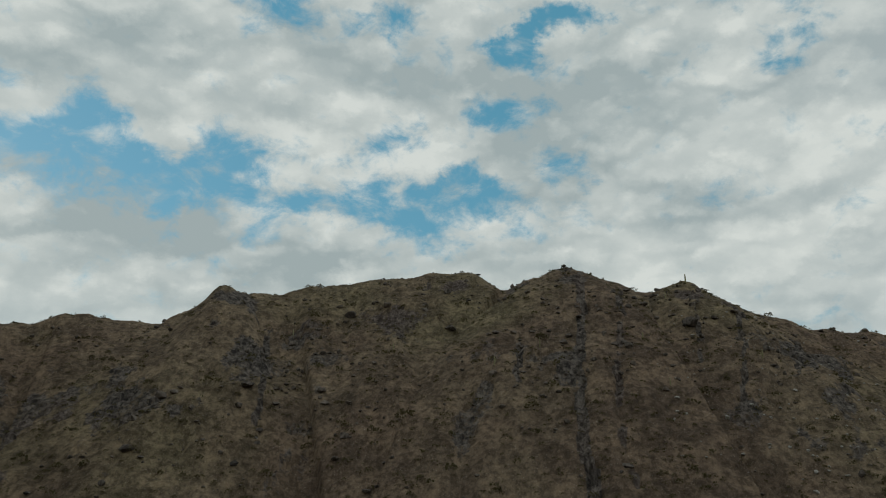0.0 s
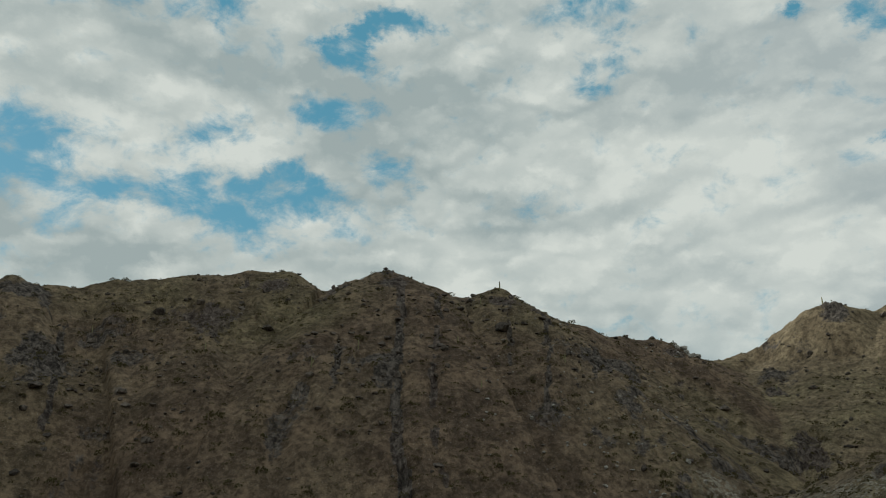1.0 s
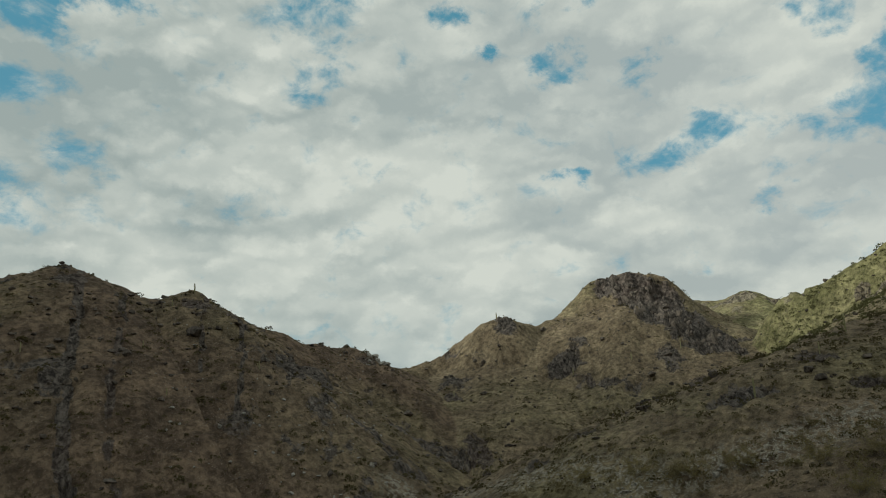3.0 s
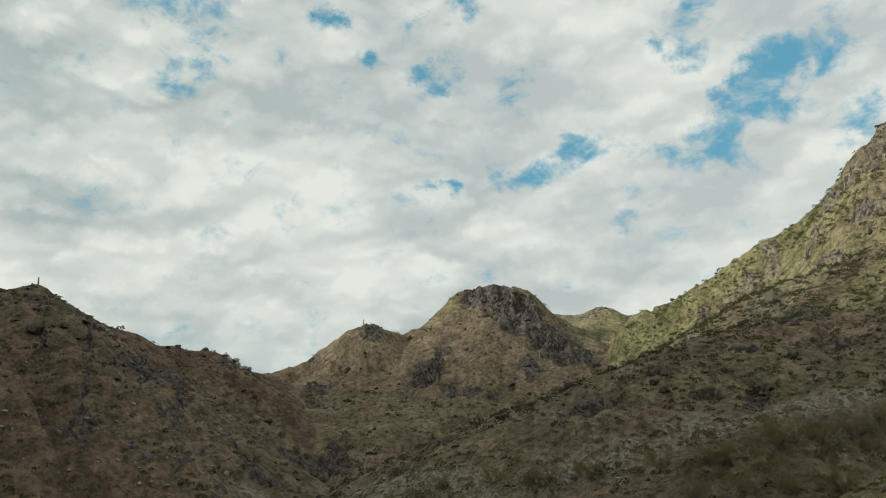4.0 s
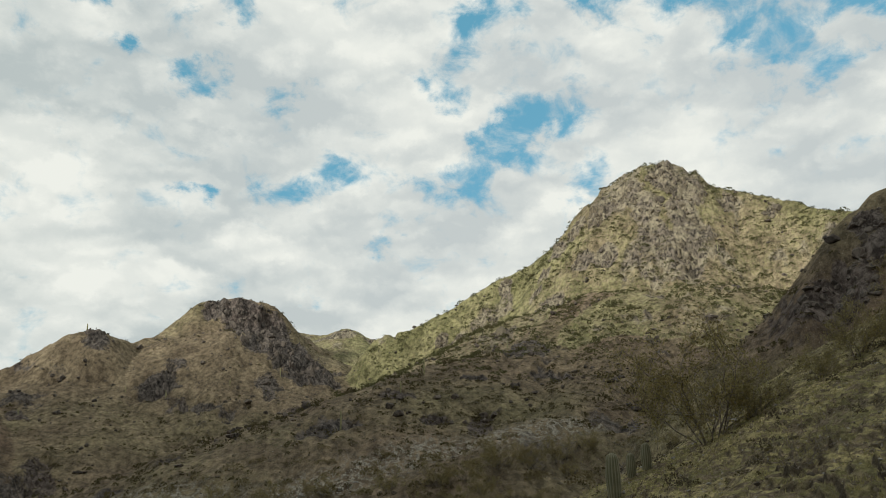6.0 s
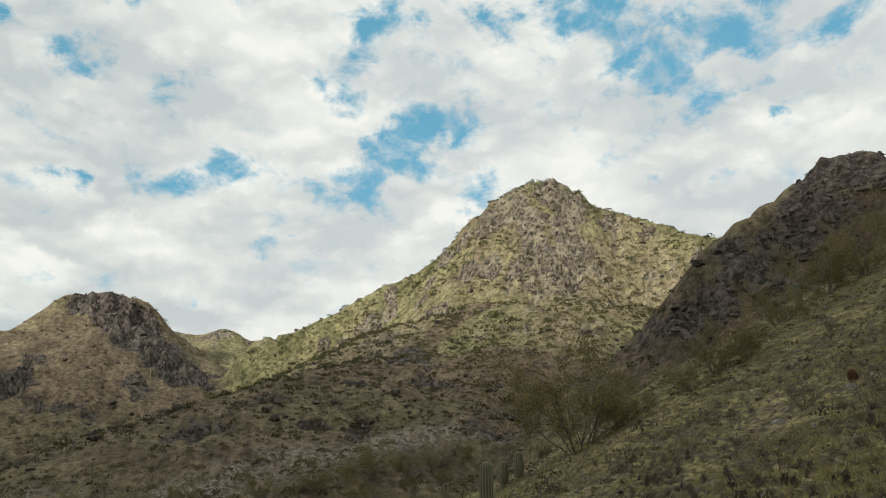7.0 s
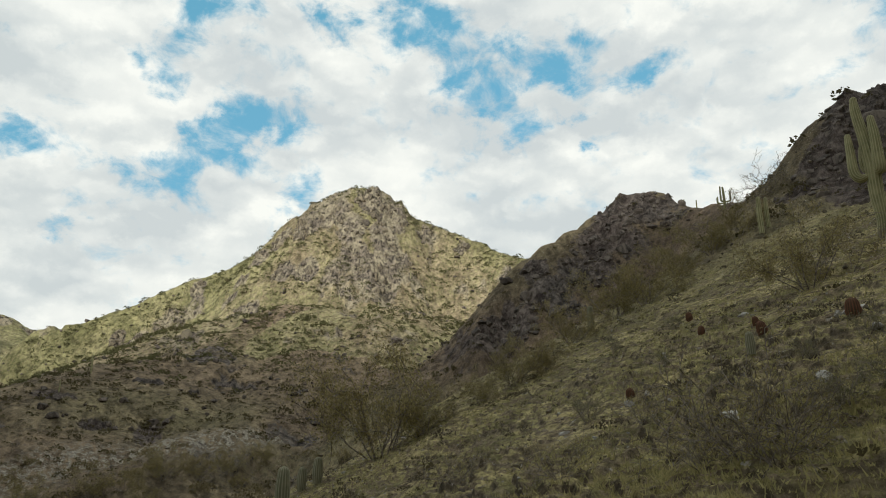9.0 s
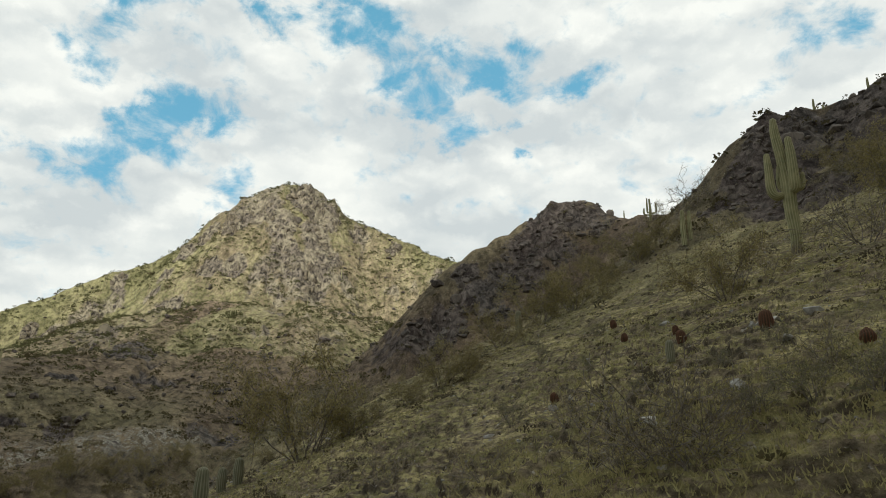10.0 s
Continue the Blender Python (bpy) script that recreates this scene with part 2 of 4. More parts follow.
def plan(az, r, el):
    """A place by its bearing and distance from the viewpoint, and the slope angle up to it."""
    return np.array((r * math.cos(radians(az)), r * math.sin(radians(az)), EYE + r * math.tan(radians(el))))


# crest lines of the hills: bearing, distance, angle of height
WEST_RIDGE = [(150, 255, 11), (130, 210, 8), (115.1, 195, 6.9), (113.2, 195, 7.2), (111.5, 195, 8.1), (109, 193, 8.1), (104.5, 190, 7.9), (103.2, 187, 8.9), (100.7, 185, 10.8), (99, 186, 10.2), (95.3, 187, 10.9),
              (90, 188, 11.6), (85, 190, 12.4), (81.8, 190, 12.3), (79.9, 193, 11.2), (78.6, 194, 11.0), (76.8, 187, 11.8), (75.3, 184, 12.2), (74.0, 180, 12.8), (72, 183, 12.0), (70.1, 190, 10.75), (67.6, 192, 10.7),
              (65.5, 185, 11.6), (64.3, 187, 10.9), (61.6, 192, 9.35), (60, 195, 8.8), (57.6, 200, 8.2), (55, 205, 7.7), (53.8, 208, 7.6), (52.2, 214, 6.5), (50.2, 226, 5.8)]
MIDDLE_RIDGE = [(50.2, 226, 5.8), (47.6, 234, 6.4), (45.2, 238, 7.9), (43.3, 238, 9.2), (41.7, 236, 9.6), (39.5, 245, 8.7), (37.5, 252, 9.3), (35.7, 260, 10.7), (34.5, 262, 11.9), (31.9, 262, 12.4), (29.7, 262, 11.8),
                (28.4, 266, 10.3), (26.5, 276, 9.0), (23, 290, 7.6)]
BACK_RIDGE = [(31, 325, 9.6), (28, 322, 10.0), (25.7, 320, 9.7), (24.1, 316, 10.2), (22, 312, 9.5), (17, 300, 9.0)]
GREAT_PEAK = [(21.6, 232, 9.3), (19, 230, 10.2), (15.5, 228, 11.6), (11.7, 226, 13.7), (9.3, 225, 14.7), (6.6, 225, 16.7), (4.6, 226, 19.0), (3.2, 226, 20.1), (2.0, 226, 20.9), (0.2, 226, 21.4), (-1.6, 227, 21.8),
              (-3.0, 228, 21.3), (-3.8, 228, 20.7), (-4.4, 227, 19.8), (-7.4, 222, 18.6), (-10.5, 216, 17.5), (-11.8, 212, 16.8), (-14.5, 204, 16.2), (-18, 205, 15.5)]
LOW_SPUR = [(26, 108, 3.6), (20.5, 122, 5.8), (15.5, 138, 7.4), (10, 160, 9.0), (5, 185, 12.4)]
FRONT_SPUR = [(1.5, 182, 10.8), (2.0, 160, 9.2), (4.5, 125, 6.4), (8.5, 98, 3.2), (13, 84, 0.8)]
DARK_KNOLL = [(-9.0, 78, 7.0), (-10.2, 84, 9.2), (-11.5, 91, 12.0), (-13.2, 97, 14.4), (-14.8, 101, 16.3), (-16.5, 103, 17.4), (-18.3, 105, 18.3), (-20.7, 108, 19.9), (-22.3, 109, 20.8), (-24.3, 109, 20.6), (-26.5, 106, 19.4), (-28.8, 98, 18.9)]
NEAR_HILL = [(-28.8, 98, 18.9), (-31.7, 80, 19.4), (-34.4, 70, 21.1), (-36.6, 64, 22.2), (-37.3, 61, 23.4), (-38.3, 60, 23.5), (-39.4, 59, 25.6), (-42.2, 60, 25.1), (-44.5, 60, 25.6), (-47.1, 60, 26.5),
             (-55, 66, 27), (-70, 80, 26), (-100, 115, 27), (-130, 150, 28), (-155, 185, 29)]
# unseen hills, added to keep the low sun off ridge, spur and near slope
SHADE_HILLS = [(-155, 185, 29), (178, 190, 33), (162, 205, 34), (152, 270, 30.3), (144, 390, 25.2), (139, 455, 24.4), (134.5, 500, 23.0), (131.5, 530, 22.2)]


def crest(x, y, line, slope, blunt, ribs, wave, seed, foot=0.75, reach=60.0):
    """The height of a hill under a crest line: blunt on top, ribbed by gullies, gentler towards its foot."""
    pts = [tuple(float(c) for c in plan(*p)) for p in line]
    best, along = np.full(x.shape, -1e3, x.dtype), 0.0
    for p, q in zip(pts, pts[1:]):
        vx, vy = q[0] - p[0], q[1] - p[1]
        length = math.hypot(vx, vy)
        t = np.clip(((x - p[0]) * vx + (y - p[1]) * vy) / length ** 2, 0, 1)
        d = np.hypot(x - p[0] - t * vx, y - p[1] - t * vy)
        s = along + t * length
        rib = 1 + ribs * np.clip(d / 25, 0, 1) * np.clip(1.5 - d / 80, 0.35, 1) * (rough(s / wave, d / 90, seed) + 0.5 * rough(s / wave * 2.3, d / 60, seed + 3))
        fall = slope * (np.sqrt(d * d + blunt * blunt) - blunt) * rib
        fall = np.where(d > reach, fall - slope * (1 - foot) * (d - reach) * rib, fall)
        best = np.maximum(best, p[2] + t * (q[2] - p[2]) - fall)
        along += length
    return best


def ridge_face(x, y, line, slope, blunt, ribs, wave, seed, foot, reach):
    """A long ridge whose ribs and gullies run from its own peaks and saddles down to the foot."""
    pts = np.array([plan(*p) for p in line])
    step = np.hypot(*np.diff(pts[:, :2], axis=0).T)
    run = np.concatenate([[0], np.cumsum(step)])
    even = np.arange(0, run[-1], 2.0)
    top = np.interp(even, run, pts[:, 2])
    pad = np.pad(top, 30, mode="edge")
    broad = np.convolve(pad, np.hanning(61) / np.hanning(61).sum(), "valid")
    best, along = np.full(x.shape, 1e9, x.dtype), np.zeros(x.shape, x.dtype)
    for k in range(len(pts) - 1):
        p, q = pts[k].tolist(), pts[k + 1].tolist()
        vx, vy = q[0] - p[0], q[1] - p[1]
        t = np.clip(((x - p[0]) * vx + (y - p[1]) * vy) / float(step[k] ** 2), 0, 1)
        d = np.hypot(x - p[0] - t * vx, y - p[1] - t * vy)
        closer = d < best
        best, along = np.where(closer, d, best), np.where(closer, float(run[k]) + t * float(step[k]), along)
    keep = np.clip(1 - best / 110, 0, 1)
    h = (np.interp(along, even, top) * keep + np.interp(along, even, broad) * (1 - keep)).astype(x.dtype)
    gully = rough(along / wave, best / 110, seed) + 0.55 * rough(along / wave * 2.4, best / 70, seed + 3) + 0.3 * rough(along / wave * 5.1, best / 40, seed + 5)
    fall = slope * (np.sqrt(best * best + blunt * blunt) - blunt)
    fall = np.where(best > reach, fall - slope * (1 - foot) * (best - reach), fall)
    return h - fall + ribs * gully * np.clip(best / 20, 0, 1) * np.clip(1.6 - best / 90, 0.2, 1)


EDGE_Y = (-60, -44, -31.5, -24.7, -19.3, -14.7, -8.7, -4.2, 0.5, 4, 10, 30, 60)
EDGE_X = (60, 52, 48.7, 48, 46, 44.6, 41, 34.7, 28, 28, 28, 32, 40)


def near_slope(x, y):
    """The hillside that the walker stands on: a tilted plane that breaks off towards the wash."""
    z = 0.105 * x - 0.48 * y
    over = np.maximum(x - np.interp(y, EDGE_Y, EDGE_X), 0)
    z = z - 0.22 * over
    z = np.where(z < -9, -9 + (z + 9) * 0.15, z)
    bench = np.clip(1.35 - np.hypot(x * 0.8, y + 2.0) / 4.0, 0, 1)
    return z * (1 - bench) + np.minimum(z, -0.1) * bench


def within(hill, x, y, line, margin, *shape):
    """A hill worked out only where it can stand out of the ground."""
    pts = np.array([plan(*p) for p in line])
    low, high = pts.min(0) - margin, pts.max(0) + margin
    here = (x > low[0]) & (x < high[0]) & (y > low[1]) & (y < high[1])
    out = np.full(x.shape, -1e3, x.dtype)
    if here.any():
        out[here] = hill(x[here], y[here], line, *shape)
    return out


def heights(x, y):
    """Height, and the hill it belongs to."""
    layers = [
        near_slope(x, y),
        within(ridge_face, x, y, WEST_RIDGE, 150, 0.60, 2.0, 1.7, 15, 11, 0.9, 36),
        within(crest, x, y, MIDDLE_RIDGE, 170, 1.15, 2.5, 0.2, 22, 23, 0.43, 16),
        within(crest, x, y, BACK_RIDGE, 120, 0.5, 3.0, 0.2, 22, 31),
        within(crest, x, y, GREAT_PEAK, 190, 1.3, 1.2, 0.12, 20, 41, 0.44, 38),
        np.maximum(within(crest, x, y, LOW_SPUR, 110, 0.42, 6.0, 0.2, 18, 53, 0.9, 40), within(crest, x, y, FRONT_SPUR, 140, 0.55, 9.0, 0.2, 20, 57, 0.9, 40)),
        within(crest, x, y, DARK_KNOLL, 80, 1.45, 3.0, 0.28, 9, 61, 0.75, 20),
        within(crest, x, y, NEAR_HILL, 120, 1.3, 2.0, 0.12, 14, 71, 0.6, 9),
        within(crest, x, y, SHADE_HILLS, 160, 2.4, 5.0, 0.1, 40, 83, 1.0),
    ]
    stack = np.stack(layers).astype(x.dtype)
    which = stack.argmax(0)
    k = 0.8
    top = stack.max(0)
    z = top + np.log(np.exp((stack - top) / k).sum(0)) * k
    return z, which


# bare rock: bearing and angle of height of its middle, reach in metres, how bare
CRAGS = {
    4: [(-1.6, 20.7, 4.6, 1.0), (1.4, 19.6, 4.6, 1.0), (-3.2, 19.6, 4.6, 1.0), (-2.7, 18.0, 4.4, 1.0), (0.0, 18.4, 4.6, 0.9), (3.5, 18.5, 4, 1.0), (-0.5, 16.6, 3.5, 0.9), (5.2, 15.0, 3, 1.1), (3.4, 15.4, 3, 1.1), (-2.1, 14.8, 4.2, 1.1),
        (11.5, 9.9, 2.6, 1.2), (15.3, 9.2, 2.4, 1.1), (16.5, 9.3, 2, 1.0), (9.0, 12.6, 2, 1.0), (11.3, 13.3, 2, 1.0), (7.0, 16.0, 3, 1.0), (5.5, 17.4, 3, 1.0), (-6.0, 18.2, 2.5, 0.7), (-9.0, 17.2, 2, 0.7), (8.3, 14.0, 2, 0.9), (-3.9, 16.6, 3, 0.9)],
    2: [(33.6, 11.5, 5, 1.0), (32.0, 11.4, 7, 1.0), (31.0, 10.4, 8, 1.0), (29.2, 9.1, 9, 1.0), (27.7, 7.8, 8, 1.0), (26.2, 6.6, 6, 1.0), (30.4, 8.9, 5, 0.9), (29.5, 10.6, 5, 1.0), (27.4, 6.4, 4, 0.9), (41.7, 9.2, 4, 0.7), (37.2, 6.0, 5, 0.6), (36.3, 7.3, 4, 0.5), (44.0, 6.5, 4, 0.4)],
    6: [(-22.5, 20.0, 4.5, 0.72), (-20.1, 17.7, 4, 0.72), (-24.0, 19.6, 3.5, 0.72), (-18.3, 15.1, 3.5, 0.72), (-16.0, 13.4, 3.5, 0.72), (-12.9, 10.8, 3, 0.72), (-10.8, 10.0, 2.2, 0.72), (-22.8, 17.2, 2.6, 0.7), (-20.0, 15.0, 2.6, 0.6), (-17.3, 12.1, 2.6, 0.6), (-26.0, 18.6, 2.2, 0.6), (-14.8, 15.2, 2, 0.9)],
    7: [(-40.2, 25.0, 3, 1.0), (-39.0, 23.8, 2.2, 1.0), (-37.6, 22.7, 1.8, 1.0), (-42.0, 24.2, 2.4, 0.8), (-45.0, 25.2, 2.6, 1.0), (-46.7, 25.9, 2.6, 1.0), (-39.3, 21.5, 2.2, 0.8), (-43.0, 21.7, 1.8, 0.6), (-36.0, 21.2, 1.4, 0.7), (-40.0, 19.6, 3, 0.8), (-42.5, 19.2, 2.4, 0.7), (-37.4, 20.4, 2, 0.8), (-44.5, 20.2, 2.4, 0.8), (-35.0, 19.6, 1.6, 0.6), (-41.5, 22.6, 2, 0.7), (-45.5, 23.4, 2.2, 0.7)],
    3: [(24.1, 9.9, 4.5, 0.9), (22.0, 9.3, 3.5, 0.7), (27.0, 9.6, 3, 0.6)],
    5: [(20.0, 5.0, 2.6, 0.9), (24.0, 3.2, 2.6, 0.9), (14.0, 6.4, 2.2, 0.8), (9.0, 6.6, 2, 0.8), (17.0, 3.5, 2.2, 0.7), (26.0, 2.6, 2.6, 0.8)],
    1: [(100.5, 9.9, 4, 0.7), (97.0, 5.0, 5, 0.45), (60.0, 7.0, 6, 0.45), (57.0, 6.0, 6, 0.5), (65.3, 10.6, 4, 0.7), (74.0, 12.0, 4, 0.7), (90.0, 9.0, 6, 0.45), (93.0, 5.5, 5, 0.5), (106.0, 2.0, 6, 0.5), (52.6, 6.7, 3, 0.7), (83.0, 11.4, 5, 0.6)],
}


def sight(az, el):
    """Where the line of sight at this bearing and height angle first meets the smooth hills."""
    r = np.arange(8.0, 330.0, 0.3)
    x, y = r * math.cos(radians(az)), r * math.sin(radians(az))
    up = (heights(x, y)[0] - EYE) / r
    high = up >= math.tan(radians(el))
    k = int(np.argmax(high)) if high.any() else int(up.argmax())
    return float(x[k]), float(y[k])


CRAG_SPOTS = {hill: [(*sight(az, el), size, much) for az, el, size, much in crops] for hill, crops in CRAGS.items()}
WASH = [sight(az, el) for az, el in ((6, 2.8), (9.5, 2.0), (17.5, 0.5), (24, -1.0), (31, -2.4), (43, -2.9), (50, -3.2))]


# bands of bare rock that run straight down a face: bearing, from and to distance, half width
RIBS = [(73.4, 84, 179, 0.75), (70.5, 95, 172, 0.55), (85.5, 160, 186, 0.4), (64.9, 140, 184, 0.45), (78.0, 120, 150, 0.4), (58.5, 140, 190, 0.5), (62.0, 130, 175, 0.4), (97.5, 120, 170, 0.5)]


def rockiness(x, y):
    rock = np.zeros(x.shape)
    for px, py, size, much in (c for crops in CRAG_SPOTS.values() for c in crops):
        d = np.hypot(x - px, y - py)
        rock = np.maximum(rock, much * np.clip(1.5 - d / size, 0, 1))
    r, bearing = np.hypot(x, y), np.degrees(np.arctan2(y, x))
    for az, r0, r1, half in RIBS:
        side = np.abs(bearing - az + 0.5 * rough(r / 14, r * 0, 5) + 0.25 * rough(r / 4, r * 0, 6)) * np.radians(1) * r
        broken = np.clip(0.75 + 0.8 * rough(r / 5, bearing * 1.3, 8) + 0.4 * rough(r / 2, bearing * 3, 9), 0, 1)
        rock = np.maximum(rock, broken * np.clip(1.7 - side / half, 0, 1) * np.clip((r - r0) / 8, 0, 1) * np.clip((r1 - r) / 5, 0, 1))
    return rock


def ledges(x, y, z):
    """Small steps along the contour lines of the near slope."""
    level = (z + 0.35 * fractal(x, y, 3.0, 5, 43, 0.65)) / 0.19
    step = level - np.floor(level)
    return 0.22 * (np.clip(step * 3.2, 0, 1) - step) * np.clip(0.6 + 1.3 * rough(x / 2.4, y / 2.4, 47) + 0.7 * rough(x / 0.9, y / 0.9, 48), 0, 1)


def along_wash(x, y):
    best = np.full(x.shape, 1e9)
    for p, q in zip(WASH, WASH[1:]):
        vx, vy = q[0] - p[0], q[1] - p[1]
        t = np.clip(((x - p[0]) * vx + (y - p[1]) * vy) / (vx * vx + vy * vy + 1e-6), 0, 1)
        best = np.minimum(best, np.hypot(x - p[0] - t * vx, y - p[1] - t * vy))
    return best


def relief(x, y):
    z, which = heights(x, y)
    r = np.hypot(x, y)
    bearing = np.arctan2(y, x)
    across = bearing * 200.0
    rock = rockiness(x, y)
    far = np.clip((r - 25) / 60, 0, 1)
    patches = np.clip(1.7 * fractal(across / 1.6, r * 0.55, 9, 4, 91, 0.6) - 0.5, 0, 1) * np.clip((r - 50) / 40, 0, 1)
    rock = np.clip(rock + patches * 0.55, 0, 1)
    # gullies run down the slopes; the rest is small broken ground
    z = z + far * np.clip(r / 190, 0.3, 1) * (0.7 * fractal(x, y, 34, 2, 5) + 0.55 * fractal(across, r * 0.22, 8, 3, 35, 0.6) + 0.28 * fractal(x, y, 4.5, 4, 7, 0.65))
    z = z + 0.09 * fractal(x, y, 2.2, 4, 9, 0.65) * np.clip(r / 12, 0.4, 1) + 0.06 * fractal(x, y, 0.7, 3, 10, 0.6) * np.clip(1.6 - r / 30, 0, 1) * np.clip(r / 6 - 0.5, 0, 1)
    z = z + ledges(x, y, z) * np.clip(1.6 - r / 45, 0, 1) * np.clip(r / 6 - 0.5, 0, 1)
    # bare rock is fluted: its ribs run down the face, broken by cross joints
    flutes = crags(across * np.clip(r / 200.0, 0.3, 1.2) + 1.2 * rough(x / 6, y / 6, 77), r * 0.2, 3.0, 3, 19)
    joints = np.abs(rough(x / 2.6, y / 2.6, 27)) + 0.6 * np.abs(rough(x / 1.1, y / 1.1, 28))
    much = np.where(which == 7, 0.45, np.where(which == 6, 0.6, np.where(which == 2, 1.6, np.where(which == 4, 1.7, 0.9))))
    z = z + rock * much * (1.1 * (flutes - 0.8) + 0.5 * (joints - 0.6) + 0.4 * (crags(x, y, 9, 2, 29) - 0.5))
    green = np.clip(0.25 + 0.7 * fractal(x, y, 26, 3, 37), 0, 1)
    green = np.select([which == 4, which == 5, which == 1, which == 3], [np.clip(green + 0.85, 0, 1), green * 0.5, green * 0.35, np.clip(green + 0.4, 0, 1)], green * 0.5)
    green = np.where(which == 0, np.clip(green + 0.5, 0, 1), green)
    wash = along_wash(x, y)
    gravel = np.clip(1.3 - (wash + 2.0 * fractal(x, y, 6, 3, 3)) / 4.5, 0, 1) * (r > 24) * (r < 130) * (x > 0)
    trail = np.clip(1.4 - np.hypot((x - 16.5) / 2.6, (y - 1.3 - 0.15 * (x - 16)) / 0.45), 0, 1)
    return z, which, rock, green, np.maximum(gravel, trail)


def ground_height(x, y):
    return relief(np.atleast_1d(np.asarray(x, float)), np.atleast_1d(np.asarray(y, float)))[0]


def ring_angles():
    seen = np.arange(-49.0, 118.0, 0.16)
    return np.radians(np.concatenate([seen, np.arange(118.0, 311.0, 1.25)]))


def link_mesh(name, verts, faces, mat, smooth=True, parent=None):
    """A mesh object from arrays of places and of faces with equally many corners."""
    mesh = bpy.data.meshes.new(name)
    faces = np.asarray(faces)
    mesh.vertices.add(len(verts))
    mesh.vertices.foreach_set("co", np.asarray(verts, np.float32).ravel())
    mesh.loops.add(faces.size)
    mesh.loops.foreach_set("vertex_index", faces.astype(np.int32).ravel())
    mesh.polygons.add(len(faces))
    mesh.polygons.foreach_set("loop_start", np.arange(0, faces.size, faces.shape[1], dtype=np.int32))
    mesh.polygons.foreach_set("use_smooth", np.full(len(faces), smooth))
    mesh.update(calc_edges=True)
    mesh.materials.append(mat)
    ob = new(name, mesh)
    if parent is not None:
        ob.parent = parent
    return ob


HILL_TAGS = {
    1: ("hill_ridge", "long brown desert ridge with dark rock ribs and scattered scrub", "mountain"),
    2: ("domed_hill", "tan desert hill with a dark cliffed rocky dome", "mountain"),
    3: ("far_hill", "distant pale rocky desert ridge", "mountain"),
    4: ("rocky_peak", "tall rocky peak with sunlit yellow-green scrub slopes", "mountain"),
    5: ("low_spur", "shaded brown stony spur below the rocky peak", "hill"),
    6: ("rocky_knoll", "dark craggy rock knoll beside the ravine", "hill"),
    7: ("steep_hillside", "steep shaded hillside with black rock outcrops on top", "hill"),
    8: ("outer_hills", "high plain desert hills out of view, added to shade the valley", "mountain"),
}


def make_terrain():
    az = ring_angles()
    radius = np.concatenate([[0.01, 0.6, 1.4, 2.2, 3.0, 3.8, 4.6, 5.4], 6.0 * 1.0085 ** np.arange(273), 60.5 * 1.0047 ** np.arange(356), 320 * 1.03 ** np.arange(1, 26), 690 * 1.2 ** np.arange(1, 10)])
    rr, aa = np.meshgrid(radius, az, indexing="ij")
    rr, aa = rr.astype(np.float32), aa.astype(np.float32)
    x, y = rr * np.cos(aa), rr * np.sin(aa)
    z, which, rock, green, gravel = relief(x, y)
    out = np.clip((rr - 560) / 400, 0, 1)
    z = z * (1 - out) - 14 * out
    rows, cols = x.shape
    a = np.arange(rows * cols).reshape(rows, cols)
    b = np.roll(a, -1, 1)
    quads = np.stack([a[:-1], a[1:], b[1:], b[:-1]], -1).reshape(-1, 4)
    owner = which.copy()
    owner[rr > 700] = 0
    owner = owner[:-1].reshape(-1)
    verts = np.stack([x, y, z], -1).reshape(-1, 3)
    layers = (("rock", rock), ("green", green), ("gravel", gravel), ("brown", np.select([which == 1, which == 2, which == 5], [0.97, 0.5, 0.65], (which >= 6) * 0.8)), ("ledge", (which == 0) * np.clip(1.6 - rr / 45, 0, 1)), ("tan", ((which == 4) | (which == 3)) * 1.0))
    # texture runs down the slopes, drawn out away from the valley
    drawn = np.where(rr < 40, rr, 0.45 * rr + 22)
    fall = np.stack([drawn * np.cos(aa), drawn * np.sin(aa), z * 0.3], -1).reshape(-1, 3)
    hills = {}
    for hill in range(9):
        mine = quads[owner == hill]
        if not len(mine):
            continue
        used, index = np.unique(mine, return_inverse=True)
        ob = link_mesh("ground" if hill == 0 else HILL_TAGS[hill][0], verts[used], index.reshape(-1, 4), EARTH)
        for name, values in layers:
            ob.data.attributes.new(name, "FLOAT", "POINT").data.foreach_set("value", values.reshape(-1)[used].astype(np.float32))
        ob.data.attributes.new("fall", "FLOAT_VECTOR", "POINT").data.foreach_set("vector", fall[used].astype(np.float32).ravel())
        if hill == 0:
            tagged(ob, "brown stony desert ground with thin yellow-green growth", "ground", kind="structure")
        else:
            tagged(ob, HILL_TAGS[hill][1], HILL_TAGS[hill][2], kind="structure")
            hills[hill] = ob
    return hills


HILL = make_terrain()


# ---- scrub and loose stones that nobody could count ----
def scatter(rng, count, az0, az1, r0, r1, power=1.0):
    az = np.radians(rng.uniform(az0, az1, count))
    r = r0 + (r1 - r0) * rng.uniform(0, 1, count) ** power
    return r * np.cos(az), r * np.sin(az)


